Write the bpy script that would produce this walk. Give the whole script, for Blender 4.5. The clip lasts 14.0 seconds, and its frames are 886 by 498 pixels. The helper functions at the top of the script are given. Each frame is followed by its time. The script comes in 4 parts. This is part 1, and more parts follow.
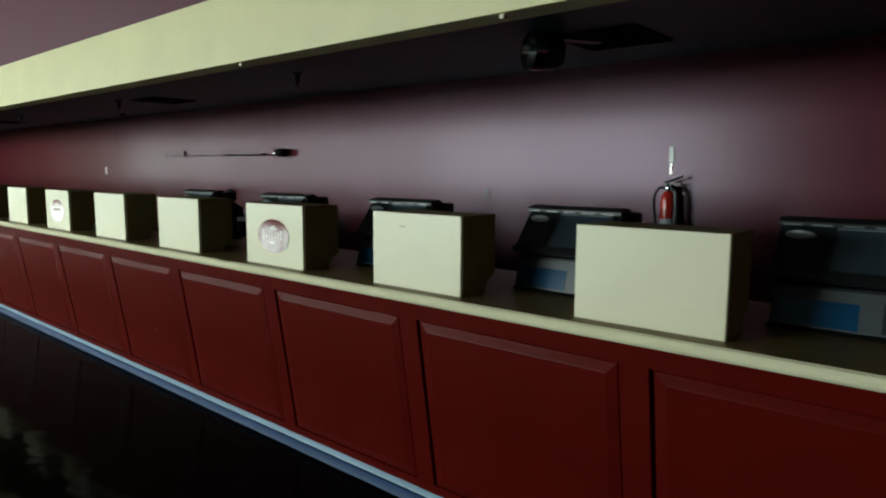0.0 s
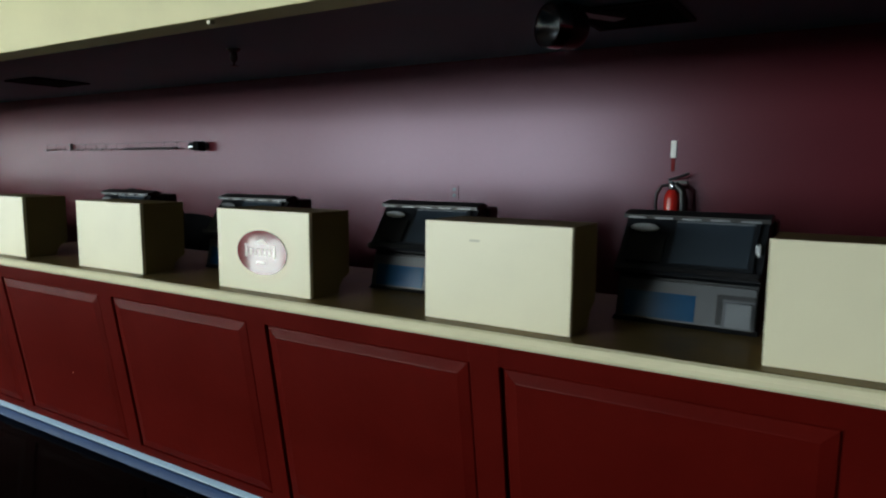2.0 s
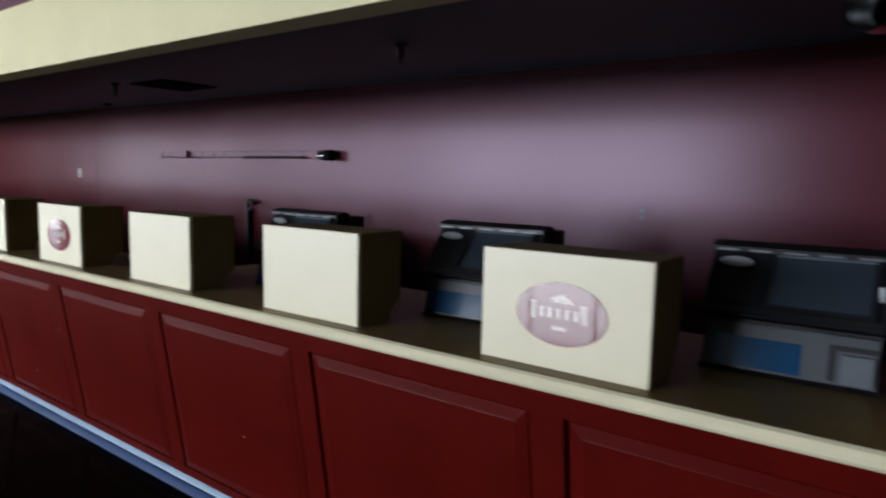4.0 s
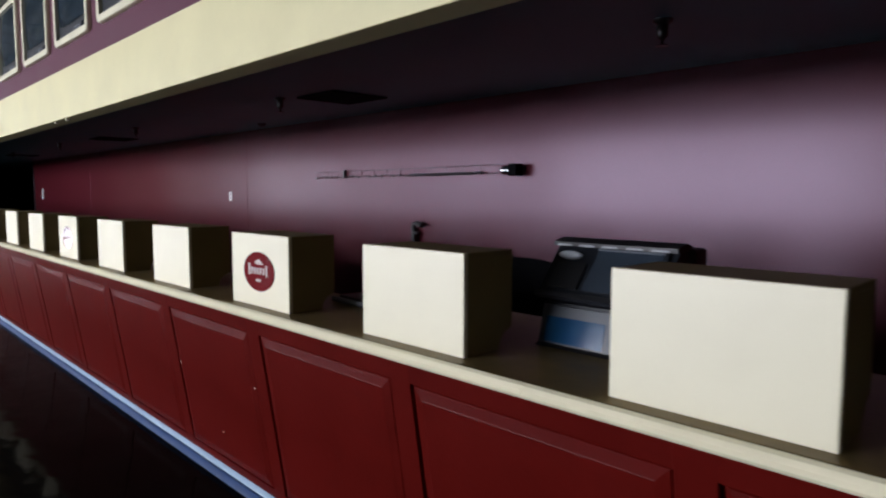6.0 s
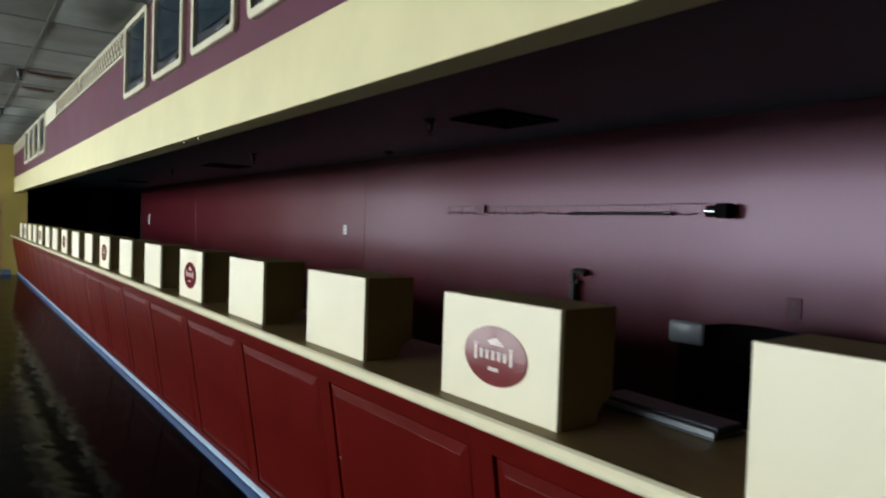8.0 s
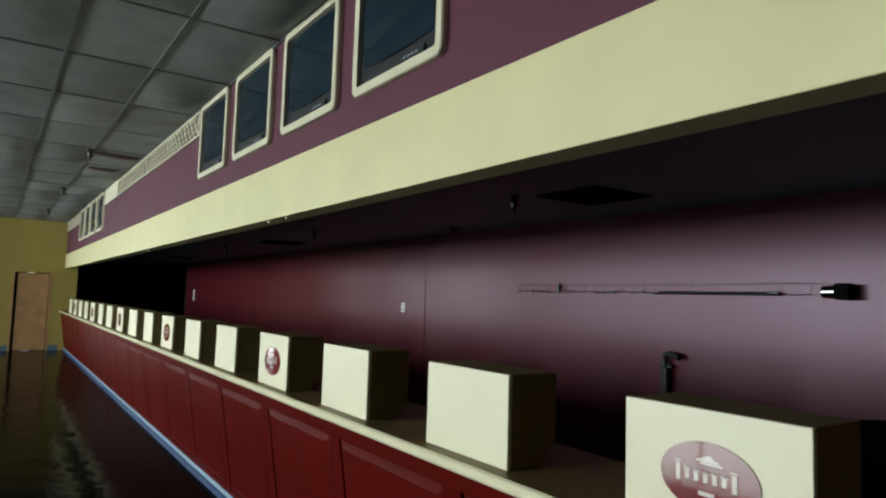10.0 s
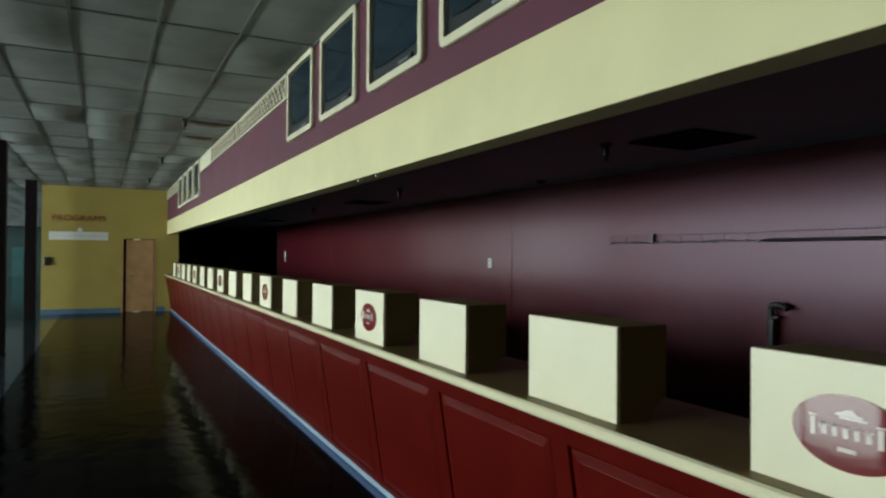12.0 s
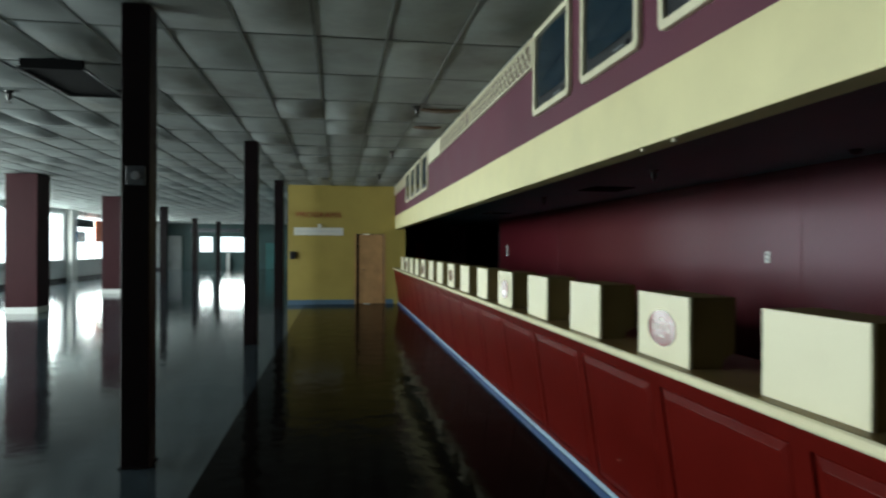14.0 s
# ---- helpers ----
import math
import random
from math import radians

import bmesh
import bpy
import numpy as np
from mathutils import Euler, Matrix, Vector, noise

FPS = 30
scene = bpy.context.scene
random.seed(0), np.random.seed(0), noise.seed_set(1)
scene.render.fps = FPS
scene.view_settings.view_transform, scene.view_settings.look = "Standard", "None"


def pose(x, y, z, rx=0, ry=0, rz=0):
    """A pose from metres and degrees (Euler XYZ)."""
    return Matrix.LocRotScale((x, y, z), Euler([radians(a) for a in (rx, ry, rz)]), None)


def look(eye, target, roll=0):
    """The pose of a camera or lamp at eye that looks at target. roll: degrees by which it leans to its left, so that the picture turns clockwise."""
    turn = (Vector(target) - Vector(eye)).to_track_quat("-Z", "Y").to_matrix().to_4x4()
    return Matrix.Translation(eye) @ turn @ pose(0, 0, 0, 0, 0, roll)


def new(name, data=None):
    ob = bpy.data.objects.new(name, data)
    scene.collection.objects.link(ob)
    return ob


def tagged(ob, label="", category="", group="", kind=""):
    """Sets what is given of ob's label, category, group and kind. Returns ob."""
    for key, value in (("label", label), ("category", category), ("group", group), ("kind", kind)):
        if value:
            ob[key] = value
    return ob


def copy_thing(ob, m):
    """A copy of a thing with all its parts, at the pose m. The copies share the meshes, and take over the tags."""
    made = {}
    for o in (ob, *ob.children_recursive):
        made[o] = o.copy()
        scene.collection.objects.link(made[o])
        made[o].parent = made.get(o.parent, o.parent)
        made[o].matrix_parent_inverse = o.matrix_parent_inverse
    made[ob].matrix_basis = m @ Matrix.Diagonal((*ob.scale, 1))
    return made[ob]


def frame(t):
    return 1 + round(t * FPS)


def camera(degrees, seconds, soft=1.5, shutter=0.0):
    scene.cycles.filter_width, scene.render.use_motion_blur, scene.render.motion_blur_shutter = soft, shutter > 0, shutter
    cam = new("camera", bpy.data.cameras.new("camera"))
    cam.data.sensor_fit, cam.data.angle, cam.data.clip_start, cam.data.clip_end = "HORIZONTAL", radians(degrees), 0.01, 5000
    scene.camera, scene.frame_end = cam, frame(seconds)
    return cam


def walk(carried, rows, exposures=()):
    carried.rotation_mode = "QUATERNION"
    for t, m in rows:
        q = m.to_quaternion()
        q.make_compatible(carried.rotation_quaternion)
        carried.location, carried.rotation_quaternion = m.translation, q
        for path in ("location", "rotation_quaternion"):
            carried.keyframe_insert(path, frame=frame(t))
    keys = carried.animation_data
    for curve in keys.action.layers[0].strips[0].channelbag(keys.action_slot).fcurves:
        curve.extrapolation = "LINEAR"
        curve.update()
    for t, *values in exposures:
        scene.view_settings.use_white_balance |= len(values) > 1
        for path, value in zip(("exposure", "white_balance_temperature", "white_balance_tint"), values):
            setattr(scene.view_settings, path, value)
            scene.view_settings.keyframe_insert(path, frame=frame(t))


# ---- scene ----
cam = camera(68.2, 14.0, 2.1, 0.4)
PATH = [
    (0, (1.177, -2.08, 1.588), (-0.127, -0.583, 1.348), 0.3),
    (0.5, (0.936, -2.069, 1.581), (-0.359, -0.563, 1.343), 1.9),
    (1, (0.683, -1.953, 1.574), (-0.54, -0.387, 1.356), 1.5),
    (1.5, (0.452, -1.903, 1.561), (-0.717, -0.296, 1.336), 2.7),
    (2, (0.155, -1.885, 1.574), (-0.879, -0.191, 1.328), 0.4),
    (2.5, (-0.111, -1.81, 1.566), (-1.137, -0.114, 1.303), 1.6),
    (3, (-0.404, -1.694, 1.565), (-1.485, -0.03, 1.315), 1.9),
    (3.5, (-0.718, -1.674, 1.568), (-1.82, -0.023, 1.322), 1.6),
    (4, (-1.033, -1.667, 1.605), (-2.23, -0.08, 1.386), 1.3),
    (4.2, (-1.161, -1.646, 1.575), (-2.437, -0.118, 1.386), 1.5),
    (6.3, (-2.492, -1.439, 1.586), (-3.971, -0.105, 1.402), 0.7),
    (6.5, (-2.631, -1.416, 1.578), (-4.14, -0.118, 1.38), 1.4),
    (7, (-2.99, -1.391, 1.586), (-4.453, -0.043, 1.379), 1.1),
    (7.5, (-3.286, -1.377, 1.597), (-4.777, -0.056, 1.419), 2.6),
    (8, (-3.575, -1.338, 1.611), (-5.171, -0.136, 1.547), 1.9),
    (8.5, (-3.778, -1.399, 1.625), (-5.393, -0.219, 1.635), 3.5),
    (9, (-3.916, -1.505, 1.658), (-5.474, -0.256, 1.777), 1.3),
    (9.2, (-3.954, -1.538, 1.663), (-5.53, -0.315, 1.801), 1.3),
    (11.3, (-4.062, -1.572, 1.654), (-5.786, -0.564, 1.755), 1.3),
    (11.5, (-4.053, -1.586, 1.653), (-5.786, -0.591, 1.734), 0.7),
    (12, (-4.121, -1.586, 1.644), (-5.898, -0.667, 1.663), 0.4),
    (12.5, (-4.311, -1.524, 1.631), (-6.148, -0.733, 1.624), 0.9),
    (13, (-4.549, -1.481, 1.625), (-6.452, -0.864, 1.626), 1.3),
    (13.5, (-4.842, -1.55, 1.618), (-6.768, -1.013, 1.599), 0.6),
    (14, (-5.143, -1.634, 1.626), (-7.118, -1.319, 1.624), 0.2),
]
walk(cam, [(t, look(eye, target, roll)) for t, eye, target, roll in PATH], exposures=[(0, 0.26, 6450, 0), (1.5, 0.34, 6450, 5), (3, 0.34, 6200, 16), (4.2, 0.32, 6100, 24), (6.5, 0.34, 6200, 28), (7.5, 0.30, 6400, 19), (9, 0.08, 6400, 14), (11.5, -0.08, 6400, 3), (14, -0.18, 6350, 5)])

# ---- world, lights ----
world = bpy.data.worlds.new("sky")
scene.world = world
world.use_nodes = True
sky = world.node_tree.nodes.new("ShaderNodeTexSky")
sky.sky_type = "NISHITA"
sky.sun_disc = False
sky.sun_elevation, sky.sun_rotation = radians(38), radians(150)
bg = world.node_tree.nodes["Background"]
bg.inputs[1].default_value = 0.15
world.node_tree.links.new(sky.outputs[0], bg.inputs[0])
sun_data = bpy.data.lights.new("sun", "SUN")
sun_data.energy, sun_data.angle, sun_data.color = 1.0, radians(10), (1.0, 0.96, 0.9)
sun = new("sun", sun_data)
sun.matrix_world = look((0, 30, 30), (0, 0, 0))


def window_light(name, x, y, z, w, h, watts, rz):
    """Daylight standing in a window's opening, shining in."""
    d = bpy.data.lights.new(name, "AREA")
    d.shape, d.size, d.size_y, d.energy, d.color = "RECTANGLE", w, h, watts, (0.91, 1.0, 0.96)
    ob = new(name, d)
    ob.matrix_world = pose(x, y, z, 90, 0, rz)
    return ob


WIN_Y = -14.5


def sky_backdrop(name, verts):
    """A plain bright sky standing outside the windows."""
    m = bpy.data.materials.new(name)
    m.use_nodes = True
    p = m.node_tree.nodes["Principled BSDF"]
    p.inputs["Base Color"].default_value = (0.8, 0.85, 0.9, 1)
    p.inputs["Emission Color"].default_value, p.inputs["Emission Strength"].default_value = (0.84, 0.95, 1.0, 1), 2.2
    me = bpy.data.meshes.new(name)
    me.from_pydata(verts, [], [(0, 1, 2, 3)])
    me.materials.append(m)
    tagged(new(name, me), "plain bright overcast sky outside the windows", "sky", kind="structure")


sky_backdrop("backdrop", [(-70, -22, -0.5), (10, -22, -0.5), (10, -22, 9), (-70, -22, 9)])
sky_backdrop("backdrop_far", [(-63, -18, -0.5), (-63, -2, -0.5), (-63, -2, 9), (-63, -18, 9)])
WIN_BAYS = [(-51.5, -45.5), (-45.0, -39.0), (-38.5, -32.5), (-32.0, -26.0), (-25.5, -19.5), (-19.0, -13.0), (-12.5, -6.4)]
for a, b in WIN_BAYS:
    window_light("window_daylight", (a + b) / 2, WIN_Y - 0.32, 2.12, b - a - 0.1, 2.1, (165 if a > -20 else 78) * (b - a), 0)


# ---- materials ----
def mat(name, col, rough=0.5, var=0.15, scale=6.0, bump=0.05, bscale=60.0, metal=0.0, stain=None, stain_scale=0.8, stain_amt=0.5, spec=0.5, rand=0.0):
    m = bpy.data.materials.new(name)
    m.use_nodes = True
    nt = m.node_tree
    N, L = nt.nodes, nt.links
    p = N["Principled BSDF"]
    p.inputs["Roughness"].default_value = rough
    p.inputs["Metallic"].default_value = metal
    p.inputs["Specular IOR Level"].default_value = spec
    tc = N.new("ShaderNodeTexCoord")
    n1 = N.new("ShaderNodeTexNoise")
    n1.inputs["Scale"].default_value, n1.inputs["Detail"].default_value = scale, 6
    L.new(tc.outputs["Object"], n1.inputs["Vector"])
    ramp = N.new("ShaderNodeValToRGB")
    lo = [c * (1 - var) for c in col]
    hi = [min(1, c * (1 + var)) for c in col]
    ramp.color_ramp.elements[0].position, ramp.color_ramp.elements[0].color = 0.3, (*lo, 1)
    ramp.color_ramp.elements[1].position, ramp.color_ramp.elements[1].color = 0.7, (*hi, 1)
    L.new(n1.outputs["Fac"], ramp.inputs["Fac"])
    out = ramp.outputs["Color"]
    if stain:
        n2 = N.new("ShaderNodeTexNoise")
        n2.inputs["Scale"].default_value, n2.inputs["Detail"].default_value, n2.inputs["Roughness"].default_value = stain_scale, 8, 0.65
        L.new(tc.outputs["Object"], n2.inputs["Vector"])
        mr = N.new("ShaderNodeMapRange")
        mr.inputs[1].default_value, mr.inputs[2].default_value, mr.inputs[3].default_value, mr.inputs[4].default_value = 0.5, 0.72, 0.0, stain_amt
        L.new(n2.outputs["Fac"], mr.inputs[0])
        mx = N.new("ShaderNodeMix")
        mx.data_type = "RGBA"
        L.new(mr.outputs[0], mx.inputs["Factor"])
        L.new(out, mx.inputs["A"])
        mx.inputs["B"].default_value = (*stain, 1)
        out = mx.outputs["Result"]
    if rand:
        geo = N.new("ShaderNodeNewGeometry")
        mr = N.new("ShaderNodeMapRange")
        mr.inputs[3].default_value, mr.inputs[4].default_value = 1 - rand, 1 + rand * 0.4
        L.new(geo.outputs["Random Per Island"], mr.inputs[0])
        mx = N.new("ShaderNodeMix")
        mx.data_type, mx.blend_type = "RGBA", "MULTIPLY"
        mx.inputs["Factor"].default_value = 1.0
        L.new(out, mx.inputs["A"])
        L.new(mr.outputs[0], mx.inputs["B"])
        out = mx.outputs["Result"]
    L.new(out, p.inputs["Base Color"])
    if bump:
        n3 = N.new("ShaderNodeTexNoise")
        n3.inputs["Scale"].default_value, n3.inputs["Detail"].default_value = bscale, 4
        L.new(tc.outputs["Object"], n3.inputs["Vector"])
        b = N.new("ShaderNodeBump")
        b.inputs["Strength"].default_value, b.inputs["Distance"].default_value = bump, 0.01
        L.new(n3.outputs["Fac"], b.inputs["Height"])
        L.new(b.outputs["Normal"], p.inputs["Normal"])
        rr = N.new("ShaderNodeMapRange")
        rr.inputs[3].default_value, rr.inputs[4].default_value = rough * 0.85, min(1, rough * 1.2)
        L.new(n1.outputs["Fac"], rr.inputs[0])
        L.new(rr.outputs[0], p.inputs["Roughness"])
    return m


CREAM = mat("cream_paint", (0.71, 0.65, 0.36), 0.45, 0.04, 3.0, 0.04, 90, stain=(0.56, 0.51, 0.28), stain_scale=1.2, stain_amt=0.25)
CREAM_TRIM = mat("cream_trim", (0.66, 0.62, 0.45), 0.45, 0.06, 5.0, 0.05, 80)
NOSING = mat("glossy_cream_edge", (0.85, 0.79, 0.55), 0.20, 0.05, 6.0, 0.03, 80, stain=(0.62, 0.56, 0.38), stain_scale=3.0, stain_amt=0.3)
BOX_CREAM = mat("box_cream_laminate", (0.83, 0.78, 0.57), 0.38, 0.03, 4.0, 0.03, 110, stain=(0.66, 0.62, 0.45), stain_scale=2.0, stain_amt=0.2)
# Darker copy of the box cream: shade painted on sides, top and back.
BOX_SHADE = mat("box_cream_shaded", (0.27, 0.205, 0.085), 0.5, 0.08, 5.0, 0.04, 110, spec=0.25)
PURPLE = mat("purple_wall_paint", (0.108, 0.032, 0.053), 0.55, 0.08, 1.5, 0.06, 70, stain=(0.12, 0.036, 0.05), stain_scale=0.7, stain_amt=0.5, spec=0.22)
MAROON_WALL = mat("maroon_wall_paint", (0.088, 0.0115, 0.017), 0.29, 0.04, 1.2, 0.0, 45, stain=(0.070, 0.009, 0.014), stain_scale=0.6, stain_amt=0.1, spec=0.34)
MAROON_WALL.node_tree.nodes["Principled BSDF"].inputs["Specular Tint"].default_value = (0.90, 0.78, 1.0, 1)
RED_WOOD = mat("dark_red_painted_wood", (0.086, 0.0040, 0.0025), 0.36, 0.14, 3.0, 0.06, 50, stain=(0.070, 0.0035, 0.003), stain_scale=1.4, stain_amt=0.5, spec=0.08)
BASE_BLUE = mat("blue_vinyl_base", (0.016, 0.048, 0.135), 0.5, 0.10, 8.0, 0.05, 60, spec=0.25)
END_BLUE = mat("blue_grey_vinyl_base", (0.085, 0.15, 0.23), 0.4, 0.10, 8.0, 0.05, 60)
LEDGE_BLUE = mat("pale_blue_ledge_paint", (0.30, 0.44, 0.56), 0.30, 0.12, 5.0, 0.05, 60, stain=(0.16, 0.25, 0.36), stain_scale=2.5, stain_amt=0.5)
COUNTER = mat("tan_laminate_top", (0.23, 0.160, 0.066), 0.36, 0.14, 12.0, 0.03, 90, stain=(0.13, 0.09, 0.035), stain_scale=2.0, stain_amt=0.5, spec=0.12)
SOFFIT = mat("grey_soffit_board", (0.040, 0.145, 0.185), 0.5, 0.12, 1.5, 0.12, 20)
CEIL = mat("stained_ceiling_tile", (0.32, 0.355, 0.35), 0.9, 0.12, 3.0, 0.25, 120, stain=(0.15, 0.135, 0.10), stain_scale=0.55, stain_amt=0.6, rand=0.2)
TBAR = mat("ceiling_grid_steel", (0.15, 0.165, 0.16), 0.6, 0.1, 5.0, 0.0)
YELLOW = mat("yellow_wall_paint", (0.37, 0.285, 0.075), 0.45, 0.06, 1.5, 0.05, 60, stain=(0.30, 0.22, 0.06), stain_scale=0.8, stain_amt=0.4)
# Purple lightened to stand in for light that the staff room lacks.
PURPLE_LIT = mat("lightened_purple_paint", (0.42, 0.24, 0.34), 0.5, 0.08, 2.0, 0.05, 60)
DOOR_WOOD = mat("tan_wood_door", (0.42, 0.24, 0.11), 0.4, 0.16, 4.0, 0.05, 60)
# Near-black: paints in the staff room's darkness; also the dark skirting.
DARK_WALL = mat("unlit_room_dark_and_skirting", (0.02, 0.014, 0.018), 0.6, 0.2, 1.5, 0.05, 40)
TEAL = mat("dark_teal_wall", (0.03, 0.075, 0.075), 0.5, 0.2, 1.0, 0.05, 40)
TEAL_DOOR = mat("teal_door_paint", (0.03, 0.15, 0.15), 0.4, 0.1, 2.0, 0.05, 40)
HALL_WALL = mat("grey_hall_wall", (0.58, 0.59, 0.60), 0.6, 0.1, 1.0, 0.05, 40)
COL_DARK = mat("dark_maroon_steel_column", (0.006, 0.003, 0.004), 0.5, 0.2, 3.0, 0.05, 40, spec=0.1)
COL_MAROON = mat("maroon_column_paint", (0.042, 0.012, 0.016), 0.5, 0.12, 1.5, 0.05, 40, spec=0.1)
BLACK = mat("black_plastic", (0.012, 0.012, 0.014), 0.38, 0.2, 8.0, 0.06, 150)
BLACK_METAL = mat("black_painted_metal", (0.015, 0.014, 0.015), 0.35, 0.2, 8.0, 0.03, 100)
# Glossy metal raised in colour so that the rings carry a highlight.
GLOSS_LIT = mat("brightened_polished_metal", (0.55, 0.56, 0.57), 0.16, 0.1, 8.0, 0.0, metal=1.0)
# Near-black for the black vent metal and for darkness inside openings.
HOLE = mat("near_black_metal_and_hole", (0.006, 0.006, 0.007), 0.8, 0.2, 8.0, 0.0, spec=0.1)
GREY_PL = mat("grey_terminal_plastic", (0.052, 0.060, 0.074), 0.42, 0.08, 8.0, 0.06, 200)
DARK_PL = mat("charcoal_terminal_plastic", (0.011, 0.013, 0.017), 0.38, 0.12, 8.0, 0.06, 200, spec=0.3)
SCREEN = mat("dark_screen_glass", (0.030, 0.042, 0.058), 0.12, 0.1, 3.0, 0.0)
BLUE_SCREEN = mat("blue_display_window", (0.006, 0.060, 0.15), 0.16, 0.15, 5.0, 0.0)
CHROME = mat("worn_chrome", (0.75, 0.76, 0.78), 0.18, 0.1, 8.0, 0.02, 100, metal=1.0)
SLOT_GREY = mat("pale_grey_slot_plastic", (0.11, 0.125, 0.145), 0.35, 0.1, 8.0, 0.04, 150)
SILVER = mat("silver_grey_plastic", (0.27, 0.30, 0.33), 0.3, 0.1, 8.0, 0.03, 100)
RED_TANK = mat("red_enamel", (0.50, 0.022, 0.016), 0.25, 0.08, 6.0, 0.02, 60)
WHITE = mat("white_plastic", (0.75, 0.76, 0.74), 0.4, 0.05, 8.0, 0.03, 100)
TV_GREY = mat("television_casing", (0.012, 0.014, 0.018), 0.4, 0.12, 8.0, 0.05, 150)
TV_GLASS = mat("television_glass", (0.010, 0.022, 0.034), 0.1, 0.1, 2.0, 0.0)
LOGO_RED = mat("maroon_badge_film", (0.17, 0.018, 0.020), 0.035, 0.06, 12.0, 0.0, 80, spec=0.42)
LOGO_PALE = mat("pale_badge_print", (0.64, 0.54, 0.49), 0.12, 0.05, 12.0, 0.0)
SIGN_WHITE = mat("white_sign_board", (0.66, 0.66, 0.62), 0.5, 0.05, 3.0, 0.03, 60)
SIGN_RED = mat("faded_red_letters", (0.28, 0.06, 0.03), 0.5, 0.1, 6.0, 0.0)
ORANGE = mat("orange_red_banner_cloth", (0.55, 0.10, 0.03), 0.7, 0.1, 4.0, 0.05, 60)
RUST = mat("brown_water_stained_tile", (0.13, 0.085, 0.055), 0.9, 0.2, 4.0, 0.2, 80)
ALU = mat("aluminium_window_frame", (0.45, 0.46, 0.46), 0.4, 0.1, 5.0, 0.02, 60, metal=0.6)
PAPER = mat("pale_paper", (0.50, 0.54, 0.58), 0.6, 0.06, 8.0, 0.03, 60)
SCUFF = mat("grey_scuff", (0.62, 0.58, 0.42), 0.6, 0.1, 8.0, 0.0)
BLACK_FABRIC = mat("black_chair_fabric", (0.004, 0.004, 0.005), 0.95, 0.2, 30.0, 0.1, 200, spec=0.05)
GROUND = mat("asphalt_outside", (0.06, 0.06, 0.06), 0.9, 0.2, 1.0, 0.1, 20)


def floor_mat(name, col, rough, wave, shine):
    """Waxed floor tiles: tile-to-tile tone, scuffs, and a slow unevenness that bends reflections."""
    m = mat(name, col, rough, 0.16, 1.3, 0.0)
    nt = m.node_tree
    N, L = nt.nodes, nt.links
    p = N["Principled BSDF"]
    p.inputs["Specular IOR Level"].default_value = shine
    tc = [n for n in N if n.type == "TEX_COORD"][0]
    br = N.new("ShaderNodeTexBrick")
    br.offset, br.inputs["Scale"].default_value = 0.0, 1.0
    br.inputs["Brick Width"].default_value, br.inputs["Row Height"].default_value, br.inputs["Mortar Size"].default_value = 0.305, 0.305, 0.002
    br.inputs["Color1"].default_value, br.inputs["Color2"].default_value, br.inputs["Mortar"].default_value = (1, 1, 1, 1), (0.72, 0.72, 0.72, 1), (0.5, 0.5, 0.5, 1)
    L.new(tc.outputs["Object"], br.inputs["Vector"])
    old = p.inputs["Base Color"].links[0].from_socket
    mx = N.new("ShaderNodeMix")
    mx.data_type, mx.blend_type = "RGBA", "MULTIPLY"
    mx.inputs["Factor"].default_value = 1.0
    L.new(old, mx.inputs["A"])
    L.new(br.outputs["Color"], mx.inputs["B"])
    L.new(mx.outputs["Result"], p.inputs["Base Color"])
    n = N.new("ShaderNodeTexNoise")
    n.inputs["Scale"].default_value, n.inputs["Detail"].default_value = 3.0, 2
    L.new(tc.outputs["Object"], n.inputs["Vector"])
    b = N.new("ShaderNodeBump")
    b.inputs["Strength"].default_value, b.inputs["Distance"].default_value = wave, 0.02
    L.new(n.outputs["Fac"], b.inputs["Height"])
    L.new(b.outputs["Normal"], p.inputs["Normal"])
    return m


FLOOR_DARK = floor_mat("dark_brown_waxed_tile", (0.0045, 0.0033, 0.003), 0.11, 0.34, 0.06)
FLOOR_DARK.node_tree.nodes["Principled BSDF"].inputs["IOR"].default_value = 1.2
FLOOR_GREY = floor_mat("grey_waxed_tile", (0.036, 0.050, 0.062), 0.09, 0.14, 0.55)
FLOOR_BLUE = floor_mat("blue_grey_waxed_tile", (0.022, 0.027, 0.034), 0.09, 0.14, 0.45)


# ---- mesh helpers ----
def box(bm, x0, x1, y0, y1, z0, z1, bevel=0.0, seg=1):
    r = bmesh.ops.create_cube(bm, size=1.0)
    vs = r["verts"]
    bmesh.ops.scale(bm, vec=(x1 - x0, y1 - y0, z1 - z0), verts=vs)
    bmesh.ops.translate(bm, vec=((x0 + x1) / 2, (y0 + y1) / 2, (z0 + z1) / 2), verts=vs)
    if bevel:
        es = list({e for v in vs for e in v.link_edges})
        bmesh.ops.bevel(bm, geom=es, offset=bevel, segments=seg, affect="EDGES", profile=0.5)
    return bm


def boxm(x0, x1, y0, y1, z0, z1, bevel=0.0, seg=1):
    return box(bmesh.new(), x0, x1, y0, y1, z0, z1, bevel, seg)


def cyl(bm, r0, r1, length, m, seg=20, caps=True):
    bmesh.ops.create_cone(bm, cap_ends=caps, segments=seg, radius1=r0, radius2=r1, depth=length, matrix=m)
    return bm


